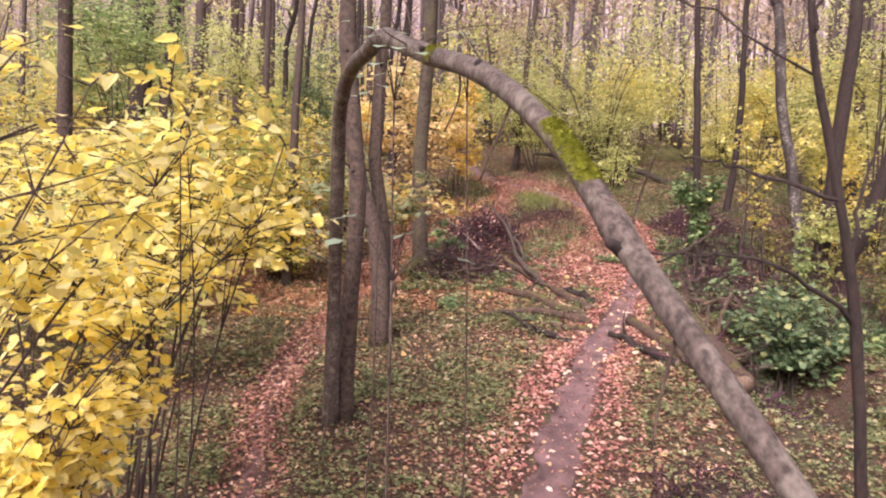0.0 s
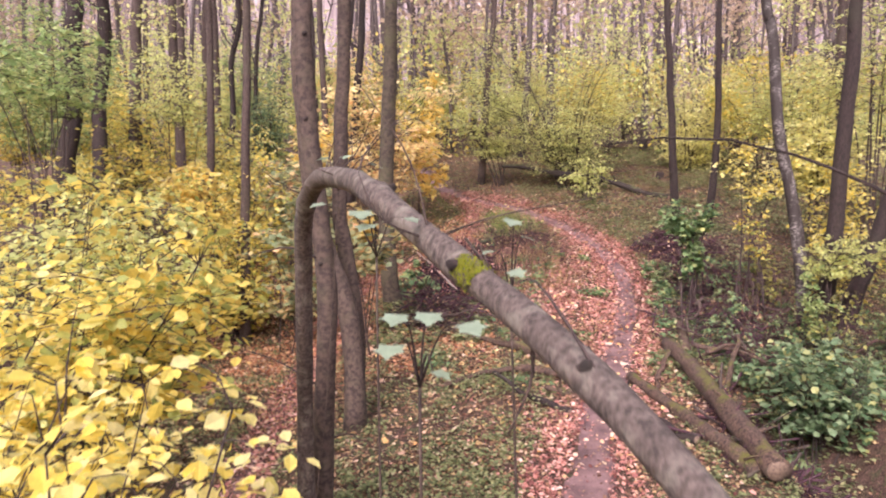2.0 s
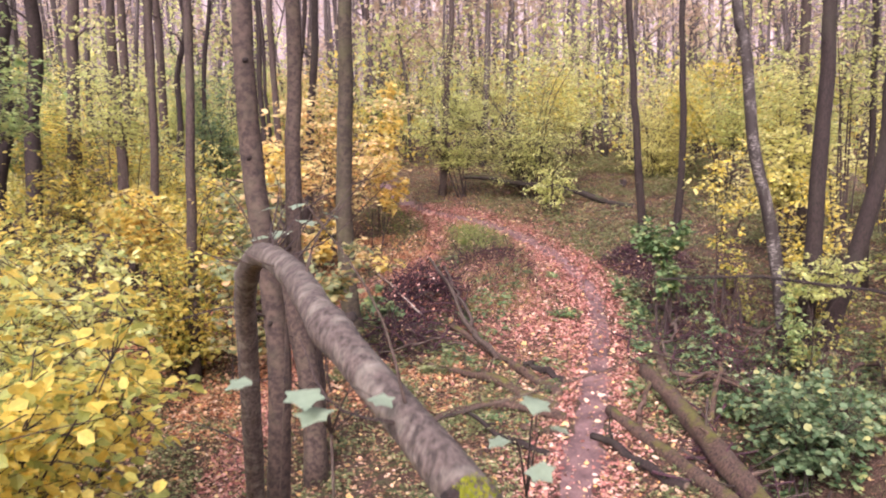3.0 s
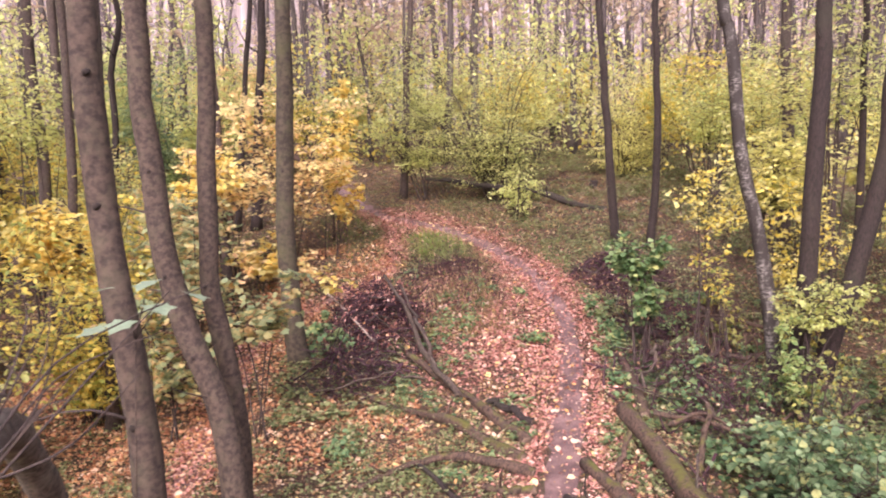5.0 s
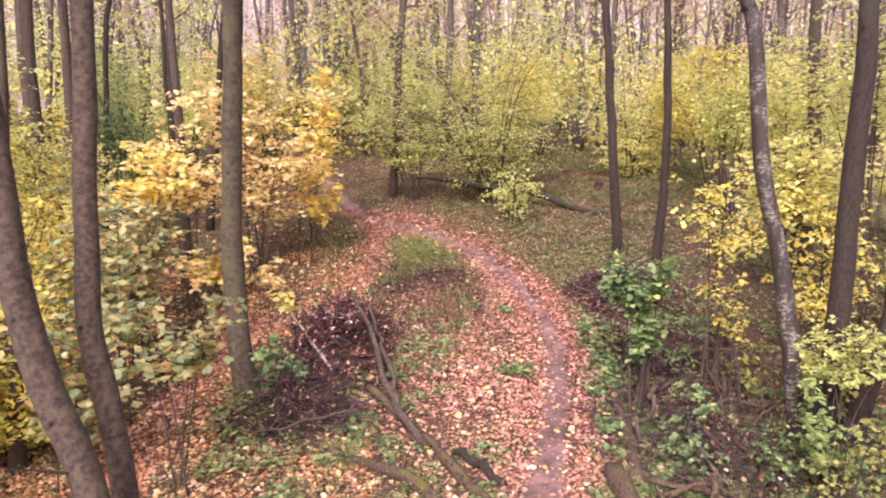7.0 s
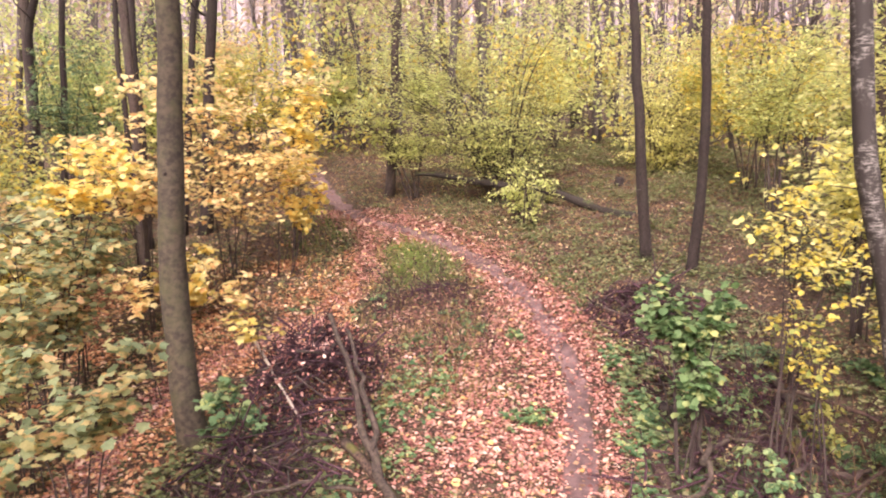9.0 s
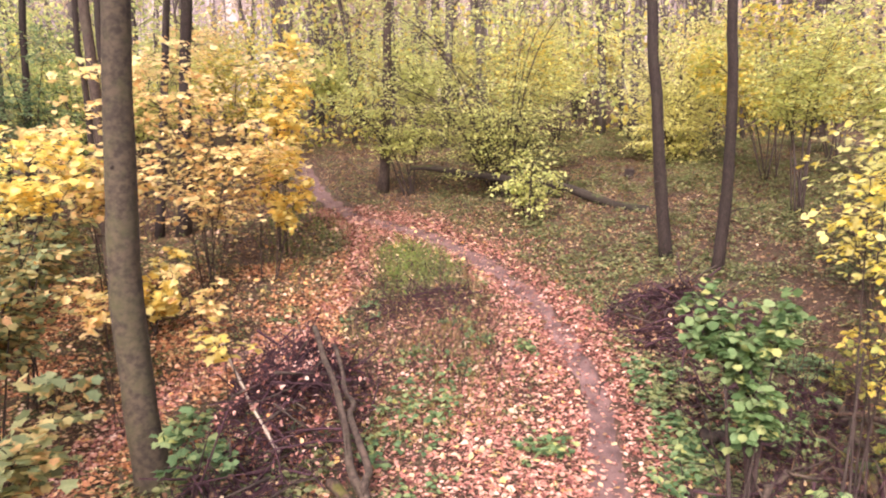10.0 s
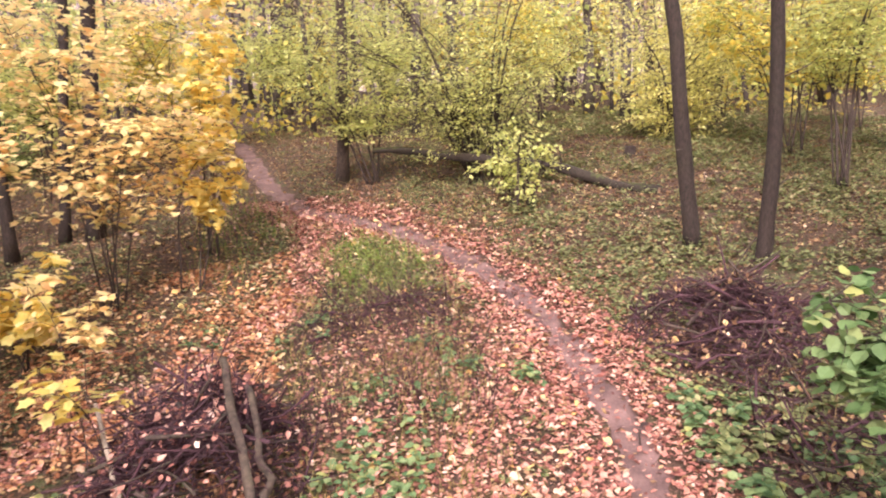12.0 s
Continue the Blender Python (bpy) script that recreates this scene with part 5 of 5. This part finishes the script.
litter("large_fallen_leaves", 5200, (-3, 5.5, 9, 24), lambda x, y: np.where(dist_to(MAIN, x, y) < 0.15, 0.3, 0.25 + 0.75 * vnoise(x * 1.5 + 60, y * 1.5)) * np.where(x > 4.4, 0.08, 1), SOFT, L_PALE_FALLEN, 0.05, 0.105, "large cream and yellow leaves lying singly on the litter")
litter("orange_leaf_litter", 46000, (-5, 1.5, 11.8, 22), lambda x, y: np.clip(1.5 * vnoise(x * 1.2 + 20, y * 1.2) - 0.15, 0, 1), LEAF5, L_ORANGE_FALLEN, 0.04, 0.09, "orange maple leaves fallen under the saplings")


def herb_density(x, y):
    d, e = dist_to(MAIN, x, y), dist_to(SIDE, x, y)
    v = np.clip(vnoise(x * 0.7 + 31, y * 0.7) * 1.5 + vnoise(x * 2.3 + 11, y * 2.3) * 1.3 - 0.95, 0, 1)
    v = v * (0.65 + 0.55 * (y < 12.5) + 0.45 * (x > 5) + 0.35 * ((x > 4.6) & (y > 15.5)) - 0.3 * ((x < 1.2) & (y > 10.5)) + 0.55 * (y > 21.5) + 0.25 * (y < 9.5) + 0.2 * island(x, y)) * (1 - 0.9 * clearing(x, y))
    v = v + 0.35 * np.exp(-(((x - 0.2) / 1.3) ** 2 + ((y - 7.5) / 2.6) ** 2) ** 2) * (0.4 + 0.9 * vnoise(x * 2.7, y * 2.7 + 9))
    v = v + 0.3 * ((x > 3.4) & (y > 18.5)) * (0.3 + vnoise(x * 1.9, y * 1.9 + 4))
    return v * fade(x, y) * np.clip((d - np.interp(y, [8, 13], [0.5, 0.35])) / 0.3, 0, 1) * np.clip((e - 0.15) / 0.25, 0, 1) * np.where((x > 4.6) & (x < 7.4) & (y > 8) & (y < 16), 0.55, 1) * np.where(y > 25, 0.75, 1)


def grass(name, n, box, density, mat_, lo, hi, label, tpl=BLADE):
    x, y = scatter(n, *box, density)
    m = len(x)
    P = np.column_stack([x, y, ground_z(x, y) - 0.01])
    ax = np.column_stack([rng.normal(0, 0.35, m), rng.normal(0, 0.35, m), np.ones(m)])
    a = rng.uniform(0, 6.28, m)
    V, F = leaves(tpl, P, ax, np.column_stack([np.cos(a), np.sin(a), np.zeros(m)]), rng.uniform(lo, hi, m))
    tagged(part(name, V, F, mat_, smooth=False), label, "grass", kind="stuff")


def herbs(name, n, box, density, mat_, lo, hi, per, label, tpl=LEAF4):
    x, y = scatter(n, *box, density)
    m = len(x)
    X, Y = np.repeat(x, per), np.repeat(y, per)
    a = rng.uniform(0, 6.28, m * per)
    rad = rng.uniform(0.0, 0.07, m * per)
    h = np.repeat(rng.uniform(0.02, 0.14, m), per) * rng.uniform(0.35, 1.1, m * per) + 0.02
    P = np.column_stack([X + rad * np.cos(a), Y + rad * np.sin(a), ground_z(X, Y) + h])
    ax = np.column_stack([np.cos(a), np.sin(a), rng.normal(-0.1, 0.25, m * per)])
    V, F = leaves(tpl, P, ax, rng.normal(0, 0.3, (m * per, 3)) + [0, 0, 1], rng.uniform(lo, hi, m * per) * np.where(np.repeat(x, per) > 5, 1.25, 1.0))
    tagged(part(name, V, F, mat_, smooth=False), label, "plants", kind="stuff")


herbs("woodland_herbs", 73000, (-8, 17, 2, 33), herb_density, L_HERB, 0.026, 0.066, 7, "low dark green woodland herbs and ivy")
herbs("low_herbs", 9000, (-3.5, 8.5, 4, 13), lambda x, y: np.clip(vnoise(x * 1.9 + 77, y * 1.9) * 2.0 - 0.75, 0, 1) * np.clip((dist_to(MAIN, x, y) - 0.6) / 0.3, 0, 1) * np.clip((dist_to(SIDE, x, y) - 0.3) / 0.2, 0, 1), L_HERB, 0.035, 0.075, 7, "dark green herbs in loose clumps near the path")
herbs("nettle_patch", 1500, (0.3, 5.6, 11, 19.5), lambda x, y: np.clip(vnoise(x * 1.6 + 3, y * 1.6) * 2.2 - 1.25, 0, 1) * np.clip((dist_to(MAIN, x, y) - 0.4) / 0.2, 0, 1), L_GREEN, 0.05, 0.09, 9, "bright green herb tufts between fallen leaves", OVAL)
grass("dry_grass", 5000, (1.6, 3.6, 15.5, 20.3), lambda x, y: np.clip(vnoise(x * 1.3 + 50, y * 1.3) * 2 - 0.6, 0, 1) * np.clip((dist_to(MAIN, x, y) - 0.45) / 0.2, 0, 1), L_DRYGRASS, 0.08, 0.28, "thin olive and straw-coloured grass in the clearing")
herbs("ivy", 800, (4.7, 6.4, 11.5, 16), lambda x, y: np.clip(vnoise(x * 1.4 + 8, y * 1.4) * 1.8 - 0.6, 0, 1) * np.clip((dist_to(MAIN, x, y) - 0.4) / 0.15, 0, 1), L_HERB, 0.05, 0.1, 8, "green ivy and herbs at the edge of the path", OVAL)
herbs("ivy", 2600, (4.9, 8.2, 9.4, 16.4), lambda x, y: np.clip(vnoise(x * 1.7 + 41, y * 1.7) * 2.4 - 1.0, 0, 1), L_GREEN, 0.05, 0.09, 8, "dark green ivy and herbs in the hollow", OVAL)
SPOTS_GREEN = [(1.8, 15.4), (2.2, 16.1), (2.7, 16.05), (3.7, 15.05), (4.0, 17.3), (-0.2, 16.3), (0.0, 15.6), (2.9, 12.3), (0.4, 12.4), (3.4, 17.6)]
herbs("nettle_patch", 4200, (-0.8, 5.4, 11.5, 18.2), lambda x, y: np.clip(sum(np.exp(-(((x - a) / 0.17) ** 2 + ((y - b) / 0.22) ** 2)) for a, b in SPOTS_GREEN), 0, 0.65) * np.clip((dist_to(MAIN, x, y) - 0.3) / 0.2, 0, 1), L_GREEN, 0.05, 0.1, 9, "bright green herb tufts among the fallen leaves", OVAL)
herbs("ivy", 240, (4.35, 5.15, 12.6, 16.5), lambda x, y: np.clip(vnoise(x * 2 + 18, y * 2) * 2.2 - 0.4, 0, 1) * np.clip((dist_to(MAIN, x, y) - 0.4) / 0.15, 0, 1), L_GREEN, 0.05, 0.095, 8, "green ivy along the edge of the path", OVAL)
herbs("low_herbs", 700, (1.9, 3.8, 19.2, 22.6), lambda x, y: island(x, y) * np.clip(vnoise(x * 2.6 + 9, y * 2.6) * 2 - 0.5, 0, 1) * np.clip((dist_to(MAIN, x, y) - 0.25) / 0.2, 0, 1) * np.clip((dist_to(SIDE, x, y) - 0.2) / 0.2, 0, 1), L_GRASS, 0.04, 0.085, 8, "yellow-green leafy plants between two tracks")
herbs("ivy", 420, (-0.6, 1.4, 13.2, 15.6), lambda x, y: np.full(x.shape, 0.7), L_HERB, 0.06, 0.1, 8, "dark ivy growing over dead twigs", OVAL)


STALK = (BLADE[0] * [0.45, 1, 1], BLADE[1])


def left_bank(x, y):
    return np.exp(-(((x - 0.5) / 0.8) ** 2 + ((y - 23.3) / 2.0) ** 2) ** 2)


grass("grass_tufts", 16000, (-1.2, 4.2, 18.5, 27), lambda x, y: np.clip(island(x, y) + 0.3 * left_bank(x, y), 0, 1) * np.clip((dist_to(MAIN, x, y) - 0.25) / 0.2, 0, 1), L_GRASS, 0.14, 0.36, "tufts of green and straw-coloured grass between two tracks")
grass("sparse_grass", 14000, (-4, 10, 6, 27), lambda x, y: np.clip(vnoise(x * 0.8 + 70, y * 0.8) * 1.6 - 0.6, 0, 1) * np.clip((dist_to(MAIN, x, y) - 0.35) / 0.3, 0, 1), L_GRASS, 0.08, 0.22, "sparse thin woodland grass")
grass("dry_stalks", 600, (5.1, 7.4, 11.2, 16.5), lambda x, y: np.clip(vnoise(x * 1.5, y * 1.5) * 1.6 - 0.4, 0, 1), L_STALK, 0.3, 0.8, "dry brown stalks standing in the hollow", STALK)
grass("dry_stalks", 900, (2.2, 4.0, 17.0, 20), lambda x, y: np.clip((dist_to(MAIN, x, y) - 0.4) / 0.2, 0, 1) * 0.8, L_STALK, 0.15, 0.4, "dry brown stalks in the clearing", STALK)


def dead_stems(n, box, density, lo, hi, label, mat_):
    """Thin upright dead stems with a few side shoots."""
    x, y = scatter(n, *box, density)
    lines = []
    for a, b in zip(x, y):
        h = rng.uniform(lo, hi)
        p = np.array([a, b, gz(a, b) - 0.01])
        e = p + [rng.normal(0, 0.25) * h, rng.normal(0, 0.25) * h, h]
        pts = spline([p, (p + e) / 2 + rng.normal(0, 0.06, 3) * h, e], 4)
        r = rng.uniform(0.003, 0.006)
        lines.append((pts, np.linspace(r, 0.0012, 4)))
        for j in range(3):
            s = pts[rng.integers(1, 4)]
            q = s + np.array([rng.normal(0, 0.25), rng.normal(0, 0.25), rng.uniform(0.05, 0.4)]) * h
            lines.append((np.array([s, q]), np.array([r * 0.6, 0.001])))
    v, f = tubes(lines, 3)
    tagged(part("dead_stems", v, f, mat_), label, "plants", kind="stuff")


dead_stems(420, (5.0, 7.6, 9.6, 16.6), lambda x, y: np.clip(vnoise(x * 1.5, y * 1.5) * 2 - 0.4, 0, 1), 0.3, 1.0, "dead reddish-brown stems standing in the hollow", TWIG_RED)
dead_stems(420, (1.7, 3.6, 16.6, 20.4), lambda x, y: np.clip((dist_to(MAIN, x, y) - 0.5) / 0.2, 0, 1) * 0.8, 0.15, 0.5, "dead reddish-brown stems standing in the clearing", TWIG_RED)
dead_stems(500, (-3.5, 1.6, 9.5, 19), lambda x, y: np.clip(vnoise(x * 1.1 + 4, y * 1.1) * 2 - 0.7, 0, 1) * np.clip((dist_to(MAIN, x, y) - 0.5) / 0.2, 0, 1), 0.2, 0.7, "dead brown stems among the herbs under the saplings", TWIG)


# loose twigs on the floor
def loose_twigs():
    x, y = scatter(900, -6, 10, 4, 27, lambda x, y: np.where(dist_to(MAIN, x, y) < 0.4, 0.08, 0.8))
    lines = []
    for a, b in zip(x, y):
        t, ln = rng.uniform(0, 6.28), rng.uniform(0.15, 0.6)
        q = np.array([(a + math.cos(t) * s * ln, b + math.sin(t) * s * ln) for s in (-0.5, 0, 0.5)]) + rng.normal(0, 0.03, (3, 2))
        pts = np.column_stack([q, ground_z(q[:, 0], q[:, 1]) + rng.uniform(0.015, 0.05)])
        r = rng.uniform(0.003, 0.008)
        lines.append((spline(pts, 5), np.linspace(r, r * 0.5, 5)))
    v, f = tubes(lines, 4)
    tagged(part("loose_twigs", v, f, TWIG), "thin dead twigs scattered on the forest floor", "twigs", kind="stuff")


loose_twigs()


def backdrop():
    """The haze of woods far beyond, painted on a plain, faintly glowing curved wall 170 m off."""
    m, nt, nodes, links, bsdf = mat_base("distant_woods_glow")
    stripes = noise_node(nodes, links, 1.0, 5, stretch=(0.55, 0.55, 0.02), rough=0.7)
    # dark stripes for trunks, pale ones for haze and bright gaps between them
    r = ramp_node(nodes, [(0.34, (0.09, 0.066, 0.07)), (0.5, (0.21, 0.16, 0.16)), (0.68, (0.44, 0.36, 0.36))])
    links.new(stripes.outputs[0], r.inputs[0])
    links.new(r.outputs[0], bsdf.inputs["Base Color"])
    # the wall emits a little light itself, which keeps the painted haze pale
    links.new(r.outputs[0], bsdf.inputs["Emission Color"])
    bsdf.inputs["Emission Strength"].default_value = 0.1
    bsdf.inputs["Roughness"].default_value = 1.0
    a = np.linspace(0, 2 * np.pi, 97)[:-1]
    x, y = 2 + 170 * np.sin(a), 10 + 170 * np.cos(a)
    low = ground_z(x, y) - 3
    V = np.vstack([np.column_stack([x, y, low]), np.column_stack([x, y, low + 60 + 6 * vnoise(a * 20, a * 0)])])
    i = np.arange(96)
    j = (i + 1) % 96
    tagged(part("backdrop", V, np.column_stack([i, j, j + 96, i + 96]), m), "faintly glowing backdrop painted as hazy grey-brown woods in the far distance", "woods", kind="structure")


backdrop()
